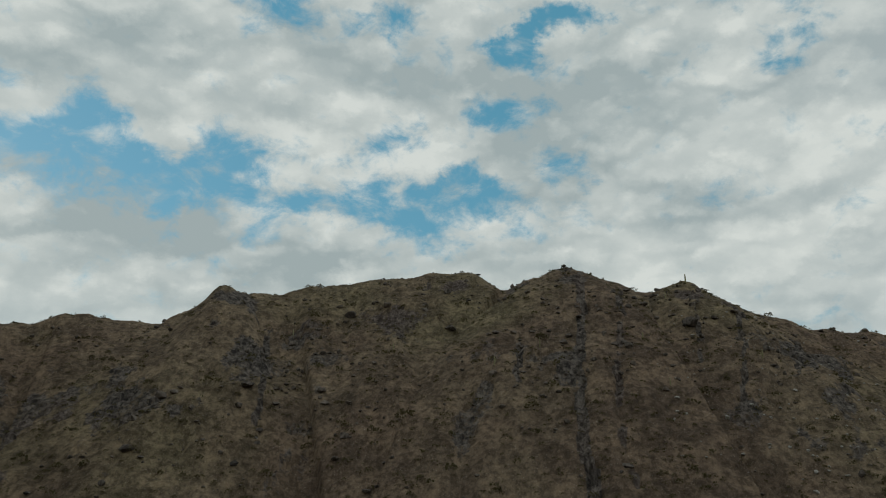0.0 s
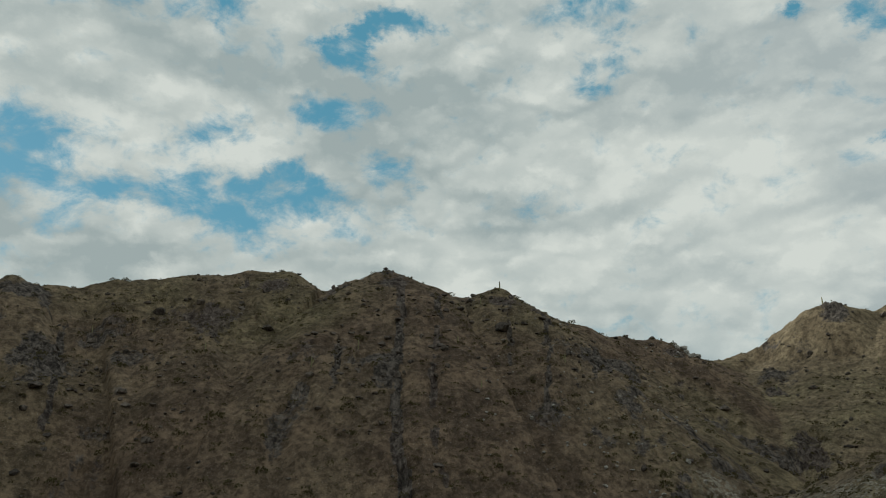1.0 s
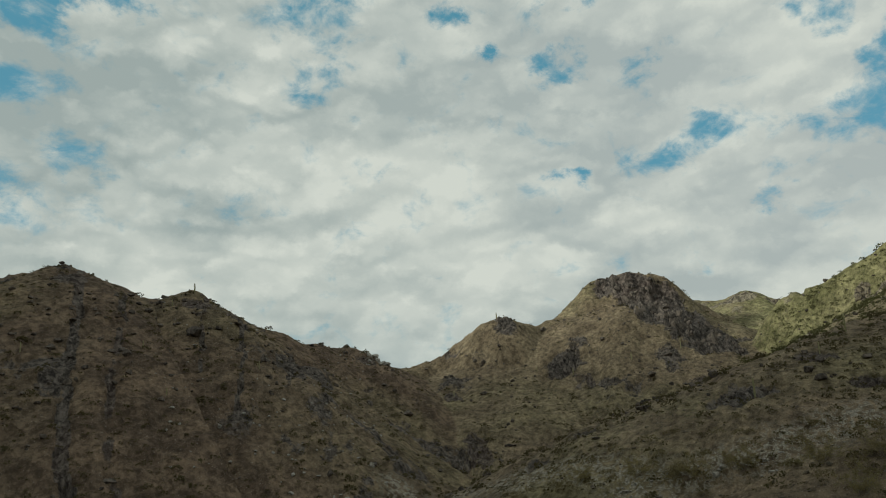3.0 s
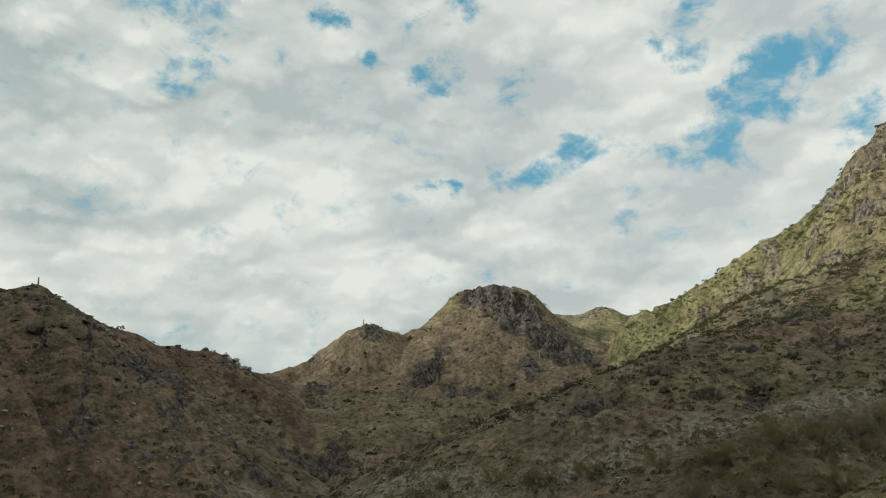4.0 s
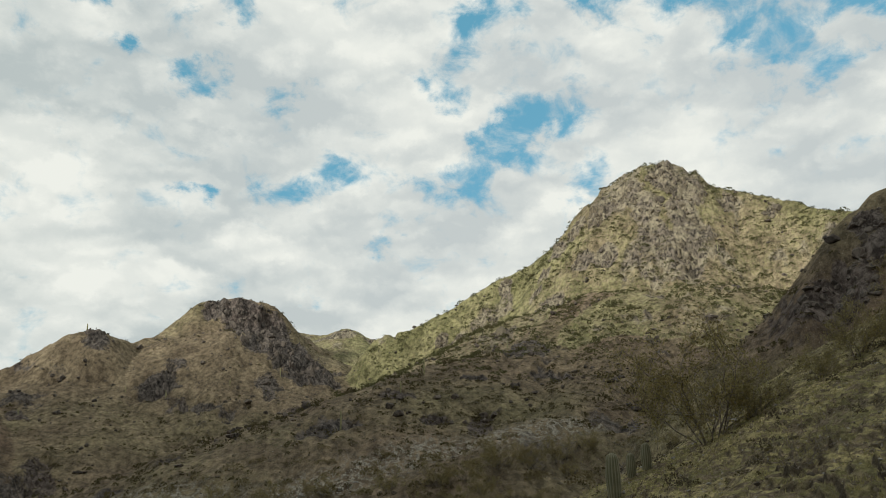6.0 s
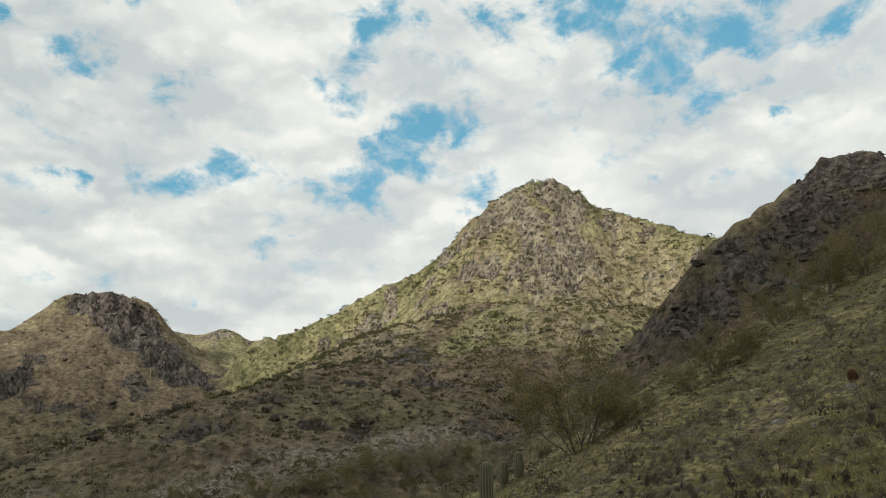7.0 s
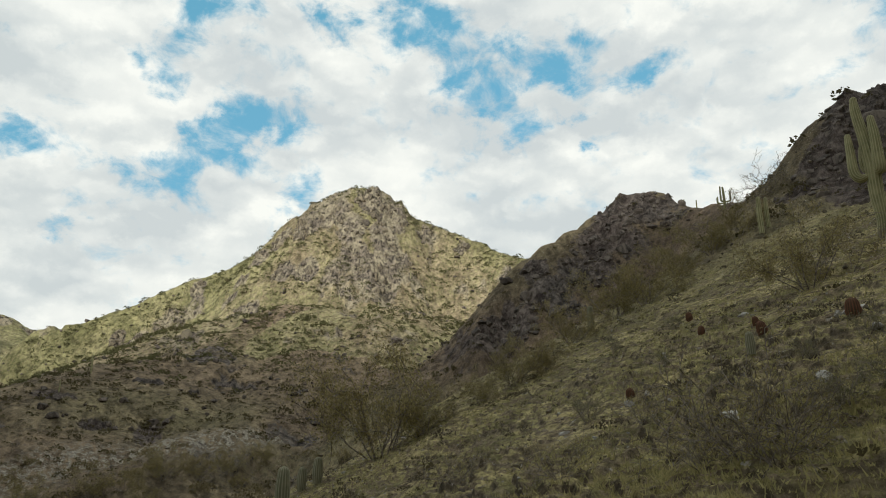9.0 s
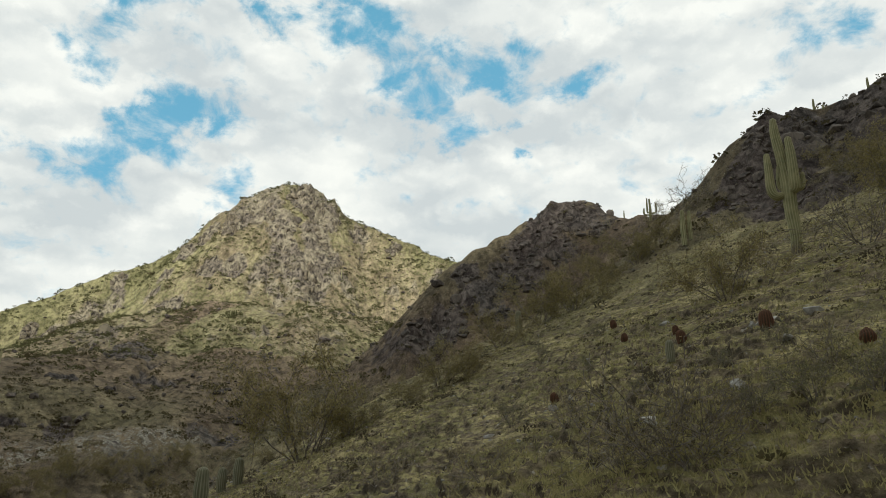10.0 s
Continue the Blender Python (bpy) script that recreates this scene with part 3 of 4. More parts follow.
def scrub(name, rng, x, y, size, leaves, mat, label, blade=0.3):
    """Low rounded desert bushes, each of many small leaf blades."""
    z = ground_height(x, y)
    count = len(x)
    u = rng.normal(size=(count, leaves, 3))
    u /= np.linalg.norm(u, axis=2, keepdims=True)
    u *= rng.uniform(0.35, 1.0, (count, leaves, 1)) ** 0.5
    u[..., 2] = np.abs(u[..., 2]) * 0.75
    squash = rng.uniform(0.7, 1.25, (count, 1, 3))
    centre = np.stack([x, y, z], -1)[:, None] + u * squash * size[:, None, None]
    a = rng.normal(size=(count, leaves, 3))
    a /= np.linalg.norm(a, axis=2, keepdims=True)
    b = np.cross(a, rng.normal(size=(count, leaves, 3)))
    b /= np.linalg.norm(b, axis=2, keepdims=True)
    s = size[:, None, None] * blade * rng.uniform(0.65, 1.4, (count, leaves, 1))
    corners = np.stack([centre - a * s, centre + b * s * 0.65, centre + a * s, centre - b * s * 0.65], 2).reshape(-1, 3)
    faces = np.arange(len(corners)).reshape(-1, 4)
    return tagged(link_mesh(name, corners, faces, mat, False), label, "shrubs", kind="stuff")


def place(az, el):
    """Where the line of sight at this bearing and height angle first meets the ground."""
    r = np.arange(5.0, 330.0, 0.1)
    x, y = r * math.cos(radians(az)), r * math.sin(radians(az))
    z = relief(x, y)[0]
    up = (z - EYE) / r
    k = int(np.argmax(up >= math.tan(radians(el)))) if (up >= math.tan(radians(el))).any() else int(up.argmax())
    return Vector((x[k], y[k], z[k]))


def make_scrub():
    rng = np.random.default_rng(5)
    x, y = scatter(rng, 15000, -48, 117, 95, 290, 0.8)
    keep = (fractal(x, y, 22, 3, 101) + 0.8 * rng.uniform(-1, 1, len(x)) > -0.4) & (rockiness(x, y) < 0.5)
    keep &= (y > -0.1 * x) | (np.hypot(x, y) > 130)
    x, y = x[keep], y[keep]
    scrub("hillside_scrub", rng, x, y, rng.gamma(2.5, 0.1, len(x)) + 0.14, 14, SHRUB, "small olive-brown desert scrub dotted over the hillsides", 0.28)
    x, y = scatter(rng, 4600, -48, 117, 100, 290, 0.85)
    keep = (fractal(x, y, 30, 3, 103) + 0.5 * rng.uniform(-1, 1, len(x)) > -0.15) & (rockiness(x, y) < 0.5)
    keep &= (y > -0.1 * x) | (np.hypot(x, y) > 130)
    x, y = x[keep], y[keep]
    scrub("hillside_bushes", rng, x, y, rng.gamma(3.0, 0.15, len(x)) + 0.3, 50, SHRUB, "round olive-brown bushes scattered on the hillsides", 0.16)
    x, y = scatter(rng, 5600, -15, 25, 120, 228, 0.5)
    keep = (rockiness(x, y) < 0.5) & (fractal(x, y, 10, 2, 104) > -0.35)
    scrub("peak_scrub", rng, x[keep], y[keep], rng.gamma(3.0, 0.14, keep.sum()) + 0.22, 40, PEAK_SHRUB, "round dark olive bushes on the sunlit peak slope", 0.17)
    x, y = scatter(rng, 7500, -48, 117, 46, 118, 0.9)
    keep = fractal(x, y, 12, 3, 107) + 0.6 * rng.uniform(-1, 1, len(x)) > -0.2
    scrub("lower_scrub", rng, x[keep], y[keep], rng.gamma(2.2, 0.12, keep.sum()) + 0.12, 24, SHRUB, "small brown and olive scrub at the foot of the hills", 0.2)
    x, y = scatter(rng, 520, -4, 105, 38, 90, 0.8)
    scrub("wash_scrub", rng, x, y, rng.gamma(3.0, 0.2, len(x)) + 0.35, 170, WASH_SHRUB, "round brown-green bushes along the dry wash", 0.085)
    x, y = scatter(rng, 5000, -48, 30, 7.0, 50, 0.8)
    keep = fractal(x, y, 3, 3, 109) > 0.05
    scrub("slope_litter", rng, x[keep], y[keep], rng.gamma(2.0, 0.025, keep.sum()) + 0.03, 18, SHRUB, "low dark dead growth on the near slope", 0.2)
    x, y = scatter(rng, 1500, -48, 30, 8, 50, 0.7)
    keep = fractal(x, y, 6, 2, 105) > -0.1
    scrub("slope_scrub", rng, x[keep], y[keep], rng.gamma(3.0, 0.035, keep.sum()) + 0.05, 90, DEAD_SHRUB, "small dry grey-brown scrub on the near slope", 0.1)


make_scrub()


def make_tufts():
    """Thin dry grass and mossy growth on the near slope."""
    rng = np.random.default_rng(15)
    x, y = scatter(rng, 22000, -48, 32, 6.0, 42, 0.9)
    keep = fractal(x, y, 3.5, 3, 111) + 0.4 * rng.uniform(-1, 1, len(x)) > -0.1
    close_x, close_y = scatter(rng, 6000, -48, 5, 4.5, 11)
    thick = fractal(close_x, close_y, 2.5, 3, 113) > -0.25
    x, y = np.concatenate([x[keep], close_x[thick]]), np.concatenate([y[keep], close_y[thick]])
    z = ground_height(x, y)
    count, blades = len(x), 8
    lean = rng.normal(size=(count, blades, 3)) * np.array((0.55, 0.55, 0.2)) + np.array((0, 0, 0.9))
    lean /= np.linalg.norm(lean, axis=2, keepdims=True)
    foot = np.stack([x, y, z - 0.01], -1)[:, None] + rng.normal(size=(count, blades, 3)) * np.array((0.06, 0.06, 0.0))
    tip = foot + lean * rng.gamma(3.0, 0.02, (count, blades, 1))
    side = np.cross(lean, rng.normal(size=(count, blades, 3)))
    side *= 0.012 / np.linalg.norm(side, axis=2, keepdims=True)
    corners = np.stack([foot - side, foot + side, tip], 2).reshape(-1, 3)
    tagged(link_mesh("dry_grass", corners, np.arange(len(corners)).reshape(-1, 3), GRASS, False), "thin yellow-green dry grass on the near slope", "grass", kind="stuff")


make_tufts()


def hull(seed, count, mat):
    """An angular block of stone."""
    rng = random.Random(seed)
    bm = bmesh.new()
    for _ in range(count):
        v = Vector((rng.gauss(0, 1), rng.gauss(0, 1), rng.gauss(0, 1))).normalized()
        bm.verts.new((v.x * rng.uniform(0.75, 1.0), v.y * rng.uniform(0.75, 1.0), v.z * rng.uniform(0.75, 1.0)))
    made = bmesh.ops.convex_hull(bm, input=bm.verts)
    bmesh.ops.delete(bm, geom=list({g for g in made["geom_unused"] + made["geom_interior"] if isinstance(g, bmesh.types.BMVert)}), context="VERTS")
    bmesh.ops.triangulate(bm, faces=bm.faces)
    mesh = bpy.data.meshes.new("boulder")
    bm.to_mesh(mesh)
    bm.free()
    mesh.materials.append(mat)
    return mesh


BLOCKS = [hull(k, 14 + k % 5, STONE) for k in range(12)]
TAN_BLOCKS = [hull(k, 14 + k % 5, TAN_STONE) for k in range(12)]


def mesh_arrays(mesh):
    v = np.empty(len(mesh.vertices) * 3, np.float32)
    mesh.vertices.foreach_get("co", v)
    f = np.empty(len(mesh.loops), np.int32)
    mesh.loops.foreach_get("vertex_index", f)
    return v.reshape(-1, 3), f.reshape(-1, 3)


def stones(name, rng, x, y, size, label, sink=0.3, mat=None):
    """Loose angular stones, far too many to count, as one mesh."""
    z = ground_height(x, y)
    verts, faces, base = [], [], 0
    pool = [mesh_arrays(m) for m in BLOCKS]
    pick = rng.integers(0, len(pool), len(x))
    turn = rng.uniform(0, 2 * math.pi, len(x))
    shape = rng.uniform(0.6, 1.3, (len(x), 3)) * np.array((1.0, 1.0, 0.7))
    for k in range(len(x)):
        v, f = pool[pick[k]]
        c, sn = math.cos(turn[k]), math.sin(turn[k])
        p = v * shape[k] * size[k]
        p = np.stack([p[:, 0] * c - p[:, 1] * sn + x[k], p[:, 0] * sn + p[:, 1] * c + y[k], p[:, 2] + z[k] + size[k] * sink], 1)
        verts.append(p), faces.append(f + base)
        base += len(v)
    return tagged(link_mesh(name, np.concatenate(verts), np.concatenate(faces), mat or STONE, False), label, "stones", kind="stuff")


def pale(n, place):
    t = n.noise(place, 5.0, 6, 0.7)
    return n.mix(n.ramp(t, 0.35, 0.65), (0.22, 0.205, 0.185), (0.46, 0.44, 0.40)), t, 0.03


PALE = material("pale_stone", pale)


def make_stones():
    rng = np.random.default_rng(8)
    x, y = scatter(rng, 6500, -48, 117, 95, 270, 0.85)
    keep = fractal(x, y, 14, 3, 91) + 0.5 * rng.uniform(-1, 1, len(x)) > 0.05
    stones("hillside_stones", rng, x[keep], y[keep], rng.gamma(2.0, 0.16, keep.sum()) + 0.12, "dark angular loose stones over the hillsides")
    x, y = scatter(rng, 4500, -48, 117, 42, 98, 0.85)
    stones("lower_stones", rng, x, y, rng.gamma(1.6, 0.045, len(x)) + 0.05, "brown loose stones at the foot of the hills", 0.2, TAN_STONE)
    x, y = scatter(rng, 6000, -48, 30, 6.5, 42, 0.8)
    stones("slope_stones", rng, x, y, rng.gamma(1.6, 0.012, len(x)) + 0.012, "small pale and brown stones on the near slope", 0.2, TAN_STONE)
    x, y = scatter(rng, 900, -48, 30, 6.5, 40, 0.7)
    stones("pale_slope_stones", rng, x, y, rng.gamma(1.4, 0.016, len(x)) + 0.012, "scattered small pale stones on the near slope", 0.2, PALE)
    x, y = scatter(rng, 260, 51, 68, 105, 215)
    stones("quartz_stones", rng, x, y, rng.gamma(2.0, 0.09, len(x)) + 0.08, "scattered white quartz stones on the ridge", 0.3, PALE)
    x, y = scatter(rng, 70, 50.9, 52.6, 198, 217)
    stones("white_outcrop_stones", rng, x, y, rng.gamma(2.0, 0.2, len(x)) + 0.2, "white quartz blocks below the saddle of the ridge", 0.3, PALE)
    x, y = scatter(rng, 3000, 2, 60, 44, 80)
    keep = relief(x, y)[4] > 0.25
    stones("wash_stones", rng, x[keep], y[keep], rng.gamma(2.0, 0.07, keep.sum()) + 0.06, "pale loose stones in the dry wash", 0.25, PALE)


make_stones()


def make_boulders():
    """Blocks of bare rock that crown the peak, the dome, the knoll and the near hill."""
    rng = np.random.default_rng(12)
    counts = {3: 30, 4: 296, 2: 280, 6: 220, 7: 170, 5: 80, 1: 70}
    sizes = {3: 0.9, 4: 0.95, 2: 0.9, 6: 0.6, 7: 0.42, 5: 0.4, 1: 0.6}
    jobs = []
    for hill, crops in CRAG_SPOTS.items():
        area = np.array([c[2] ** 2 * c[3] for c in crops])
        pick = rng.choice(len(crops), counts[hill], p=area / area.sum())
        for k in pick:
            px, py, size, much = crops[k]
            d, a = size * math.sqrt(rng.uniform()) * 1.1, rng.uniform(0, 2 * math.pi)
            jobs.append((hill, px + d * math.cos(a), py + d * math.sin(a), sizes[hill]))
    for az, r0, r1, half in RIBS:
        for _ in range(16):
            r, b = rng.uniform(r0 + 3, r1 - 3), radians(az) + rng.normal() * half * 0.5 / r0
            jobs.append((1 if az > 50 else 2, r * math.cos(b), r * math.sin(b), 0.62))
    z = ground_height([j[1] for j in jobs], [j[2] for j in jobs])
    for (hill, x, y, size), h in zip(jobs, z):
        ob = new("boulder", (TAN_BLOCKS if hill in (3, 4) else BLOCKS)[int(rng.integers(12))])
        ob.parent = HILL[hill]
        sc = size * (0.5 + rng.gamma(2.0, 0.3))
        tall = rng.uniform(1.0, 1.9) if hill == 2 else rng.uniform(0.7, 1.3) if hill == 4 else rng.uniform(0.5, 1.0)
        ob.matrix_basis = Matrix.LocRotScale((x, y, h - 0.3 * sc * tall), Euler((rng.uniform(-0.3, 0.3), rng.uniform(-0.3, 0.3), rng.uniform(0, 6.3))), (sc, sc * rng.uniform(0.6, 1.0), sc * tall))


# ---- cacti ----
def cactus_skin(dark, light, spine):
    def build(n, place):
        t = n.add("ShaderNodeTexCoord").outputs["Object"]
        tone = n.mix(n.ramp(n.noise(t, 2.5, 4), 0.35, 0.65), dark, light)
        worn = n.mix(n.ramp(attribute(n, "corky"), 0.3, 0.7), tone, (0.10, 0.075, 0.055))
        return n.mix(n.math("MULTIPLY", attribute(n, "crest"), 0.75), worn, spine), n.noise(t, 30.0, 3), 0.01
    return build


SAGUARO = material("saguaro_skin", cactus_skin((0.17, 0.17, 0.078), (0.28, 0.265, 0.135), (0.46, 0.42, 0.27)), 0.7)
BARREL = material("barrel_cactus_skin", cactus_skin((0.05, 0.035, 0.02), (0.08, 0.05, 0.03), (0.20, 0.075, 0.045)), 0.8)
GREYCACTUS = material("grey_cactus_skin", cactus_skin((0.12, 0.125, 0.075), (0.18, 0.175, 0.11), (0.36, 0.33, 0.25)), 0.8)


def limb(name, points, radii, mat, parent, ribs=15, depth=0.16, cork=0.0, steps=10, label=""):
    """A fluted cactus stem along a bent line, closed by a rounded tip."""
    pts = [Vector(p) for p in points]
    line, wide = [], []
    for k in range(len(pts) - 1):
        p0, p1, p2, p3 = pts[max(k - 1, 0)], pts[k], pts[k + 1], pts[min(k + 2, len(pts) - 1)]
        for j in range(steps):
            t = j / steps
            line.append(0.5 * ((2 * p1) + (p2 - p0) * t + (2 * p0 - 5 * p1 + 4 * p2 - p3) * t * t + (3 * p1 - p0 - 3 * p2 + p3) * t ** 3))
            wide.append(radii[k] + (radii[k + 1] - radii[k]) * (t * t * (3 - 2 * t)))
    way = (pts[-1] - pts[-2]).normalized()
    for a in (0, 20, 40, 60, 75, 88):
        line.append(pts[-1] + way * radii[-1] * math.sin(radians(a)))
        wide.append(radii[-1] * math.cos(radians(a)))
    around = ribs * 4
    verts, crest_mark, corky = [], [], []
    total = len(line)
    for k, (p, w) in enumerate(zip(line, wide)):
        d = (line[min(k + 1, total - 1)] - line[max(k - 1, 0)]).normalized()
        side = d.cross(Vector((0.3, 1, 0.1))).normalized()
        other = d.cross(side)
        for j in range(around):
            a = 2 * math.pi * j / around
            ridge = 0.5 + 0.5 * math.cos(ribs * a)
            q = w * (1 - depth + depth * ridge ** 0.8)
            verts.append(p + (side * math.cos(a) + other * math.sin(a)) * q)
            crest_mark.append(ridge ** 3)
            corky.append(max(0.0, 1 - k / (cork * total)) if cork else 0.0)
    quads = [(k * around + j, k * around + (j + 1) % around, (k + 1) * around + (j + 1) % around, (k + 1) * around + j) for k in range(total - 1) for j in range(around)]
    ob = link_mesh(name, np.array(verts), np.array(quads), mat, True, parent)
    ob.data.attributes.new("crest", "FLOAT", "POINT").data.foreach_set("value", crest_mark)
    ob.data.attributes.new("corky", "FLOAT", "POINT").data.foreach_set("value", corky)
    return tagged(ob, label)


def make_saguaro():
    """The tall saguaro: a corky foot, a stem that leans a little, and arms that start at one height."""
    foot = place(-39.7, 15.7)
    r = math.hypot(foot.x, foot.y)
    tall = r * math.tan(radians(25.4)) + EYE - foot.z
    thing = tagged(new("saguaro_cactus"), "tall olive-green saguaro cactus with upright arms and a brown corky foot", "cactus")
    # the near slope faces the viewer: x to the right of the line of sight, y away
    thing.matrix_basis = pose(foot.x, foot.y, foot.z - 0.1, 0, 0, -46.5 - 90)
    u = tall / 440.0

    def at(px, up, away=0.0):
        return ((px + 0.14 * up) * u, away * u, up * u)

    limb("trunk", [at(0, -8), at(-3, 50), at(-18, 130), at(-28, 210)], [17 * u, 16 * u, 19 * u, 21 * u], SAGUARO, thing, 15, 0.14, 0.34)
    limb("main_stem", [at(-28, 196), at(-36, 240), at(-52, 310), at(-70, 380), at(-78, 428)], [18 * u, 19 * u, 16 * u, 14 * u, 10 * u], SAGUARO, thing, 14, 0.16)
    limb("arm", [at(-36, 184, -6), at(-56, 178, -14), at(-72, 200, -16), at(-82, 262, -16), at(-90, 312, -14)], [9 * u, 13 * u, 14 * u, 12 * u, 9 * u], SAGUARO, thing, 12, 0.16)
    limb("arm", [at(-20, 198, -4), at(-8, 194, -14), at(-10, 222, -18), at(-20, 295, -16), at(-31, 352, -14)], [11 * u, 15 * u, 16 * u, 14 * u, 10 * u], SAGUARO, thing, 13, 0.16)
    limb("arm", [at(-30, 214, 12), at(-50, 216, 24), at(-58, 240, 26), at(-62, 285, 26)], [8 * u, 10 * u, 10 * u, 7 * u], SAGUARO, thing, 12, 0.16)
    limb("arm", [at(-10, 200, 14), at(4, 206, 22), at(8, 222, 24), at(6, 250, 24)], [6 * u, 8 * u, 8 * u, 6 * u], SAGUARO, thing, 12, 0.16)


def small_saguaro(foot, tall, arms, label, wide=0.055):
    thing = tagged(new("saguaro_cactus"), label, "cactus", "saguaros on the hills")
    thing.matrix_basis = pose(foot.x, foot.y, foot.z - 0.05)
    w = max(wide * tall, 0.09)
    limb("trunk", [(0, 0, 0), (0.02 * tall, 0, 0.5 * tall), (0, 0, tall)], [w, w * 1.1, w * 0.75], SAGUARO, thing, 8, 0.16, 0, 4)
    for side, start, top in arms:
        limb("arm", [(0, 0, start * tall), (side * 0.16 * tall, 0, (start + 0.03) * tall), (side * 0.18 * tall, 0, (start + 0.2) * tall), (side * 0.17 * tall, 0, top * tall)],
             [w * 0.6, w * 0.75, w * 0.8, w * 0.6], SAGUARO, thing, 8, 0.16, 0, 3)
    return thing


def make_cacti():
    make_saguaro()
    ridge = place(-29.6, 18.9)
    thing = small_saguaro(ridge, 2.7, [(1.5, 0.35, 0.78), (-1.4, 0.3, 0.6), (-0.6, 0.4, 1.05)], "dark green saguaro cactus with two arms on the skyline")
    thing.rotation_euler[2] = radians(-125)
    for az, el, tall in ((-42.2, 25.2, 0.9), (-42.8, 25.1, 0.4), (-32.0, 16.9, 2.2), (-32.5, 17.3, 1.8), (-27.6, 19.4, 1.1), (-26.7, 19.5, 1.0), (65.5, 11.5, 2.2), (67.0, 10.5, 1.3), (42.4, 9.3, 2.4), (-45.9, 25.9, 0.8)):
        small_saguaro(place(az, el), tall, [], "single-stemmed saguaro cactus standing on a ridge", 0.07)
    rng = random.Random(4)
    for az, el in ((8.2, 10.6), (5.7, 10.3), (3.3, 11.4), (10.1, 12.1), (12.9, 10.6), (15.4, 9.4), (0.7, 13.0), (-2.4, 12.5), (6.7, 13.0), (11.4, 8.5), (17.9, 6.7), (-4.9, 14.8),
                   (28.8, 6.4), (32.4, 5.8), (36.8, 4.8), (39.5, 5.2), (76.5, 6.9), (80.0, 5.5), (68.8, 7.4), (67.0, 4.1), (60.6, 5.9), (87.8, 6.5), (95.5, 7.3), (45.9, 3.6), (19.7, 5.3), (24.2, 2.6)):
        small_saguaro(place(az, el), rng.uniform(1.6, 2.9) if az < 45 else rng.uniform(1.1, 1.8), [(rng.choice((-1, 1)), 0.4, 0.75)] if rng.random() < 0.25 else [], "slim saguaro cactus on the hillside", 0.045)
    # short columns beside the trail
    for az, el, tall, wide in ((4.1, -2.7, 1.35, 0.2), (2.8, -1.1, 0.8, 0.15), (1.7, -0.5, 0.85, 0.16)):
        thing = tagged(new("young_saguaro"), "short grey-green ribbed young saguaro beside the trail", "cactus", "young saguaros by the trail")
        foot = place(az, el)
        thing.matrix_basis = pose(foot.x, foot.y, foot.z - 0.04, 0, 0, rng.uniform(0, 360))
        limb("stem", [(0, 0, 0), (0.01, 0, tall * 0.5), (0, 0.01, tall - wide)], [wide * 0.9, wide * 1.05, wide * 0.85], GREYCACTUS, thing, 14, 0.14, 0, 6)
    foot = place(-19.0, 10.7)
    thing = tagged(new("young_saguaro"), "dark upright cactus column at the edge of the slope", "cactus")
    thing.matrix_basis = pose(foot.x, foot.y, foot.z - 0.05)
    limb("stem", [(0, 0, 0), (0.02, 0, 0.6), (0, 0, 1.15)], [0.16, 0.19, 0.14], GREYCACTUS, thing, 13, 0.14, 0, 6)
    foot = place(-30.3, 8.4)
    thing = tagged(new("young_saguaro"), "small grey ribbed cactus column among stones", "cactus")
    thing.matrix_basis = pose(foot.x, foot.y, foot.z - 0.03)
    limb("stem", [(0, 0, 0), (0.01, 0, 0.18), (0.0, 0.01, 0.33)], [0.068, 0.08, 0.068], GREYCACTUS, thing, 13, 0.14, 0, 6)
    for az, el, tall, wide in ((-37.1, 10.5, 0.52, 0.2), (-31.2, 9.8, 0.44, 0.17), (-26.3, 11.0, 0.5, 0.18), (-27.0, 10.0, 0.38, 0.15), (-43.3, 8.9, 0.3, 0.17), (-21.6, 5.5, 0.36, 0.15), (-30.8, 10.4, 0.34, 0.13)):
        thing = tagged(new("barrel_cactus"), "reddish-brown spiny barrel cactus on the mossy slope", "cactus", "barrel cacti on the slope")
        foot = place(az, el)
        thing.matrix_basis = pose(foot.x, foot.y, foot.z - 0.03, rng.uniform(-6, 6), rng.uniform(-6, 6), rng.uniform(0, 360))
        tall, wide = tall * 0.62, wide * 0.56
        limb("body", [(0, 0, 0), (0, 0, tall * 0.4), (0.01, 0, tall - wide * 0.9)], [wide * 0.85, wide * 1.04, wide * 0.92], BARREL, thing, 16, 0.16, 0, 6)
        limb("crown", [(0.01, 0, tall - wide * 0.3), (0.01, 0, tall - wide * 0.16)], [wide * 0.42, wide * 0.3], BARREL, thing, 10, 0.2, 0, 2, "paler tuft of spines on top")


make_cacti()


# ---- desert bushes with real branches ----
def bark(n, place):
    t = n.noise(place, 14.0, 5)
    return n.mix(n.ramp(t, 0.35, 0.65), (0.12, 0.10, 0.08), (0.27, 0.235, 0.195)), t, 0.01


BARK = material("grey_brown_bark", bark)
LEAF = leaf_material("fine_dry_leaf", shrub_skin((0.32, 0.285, 0.125), (0.38, 0.30, 0.15)))
GREENLEAF = leaf_material("grey_green_leaf", shrub_skin((0.19, 0.195, 0.11), (0.25, 0.225, 0.13)))


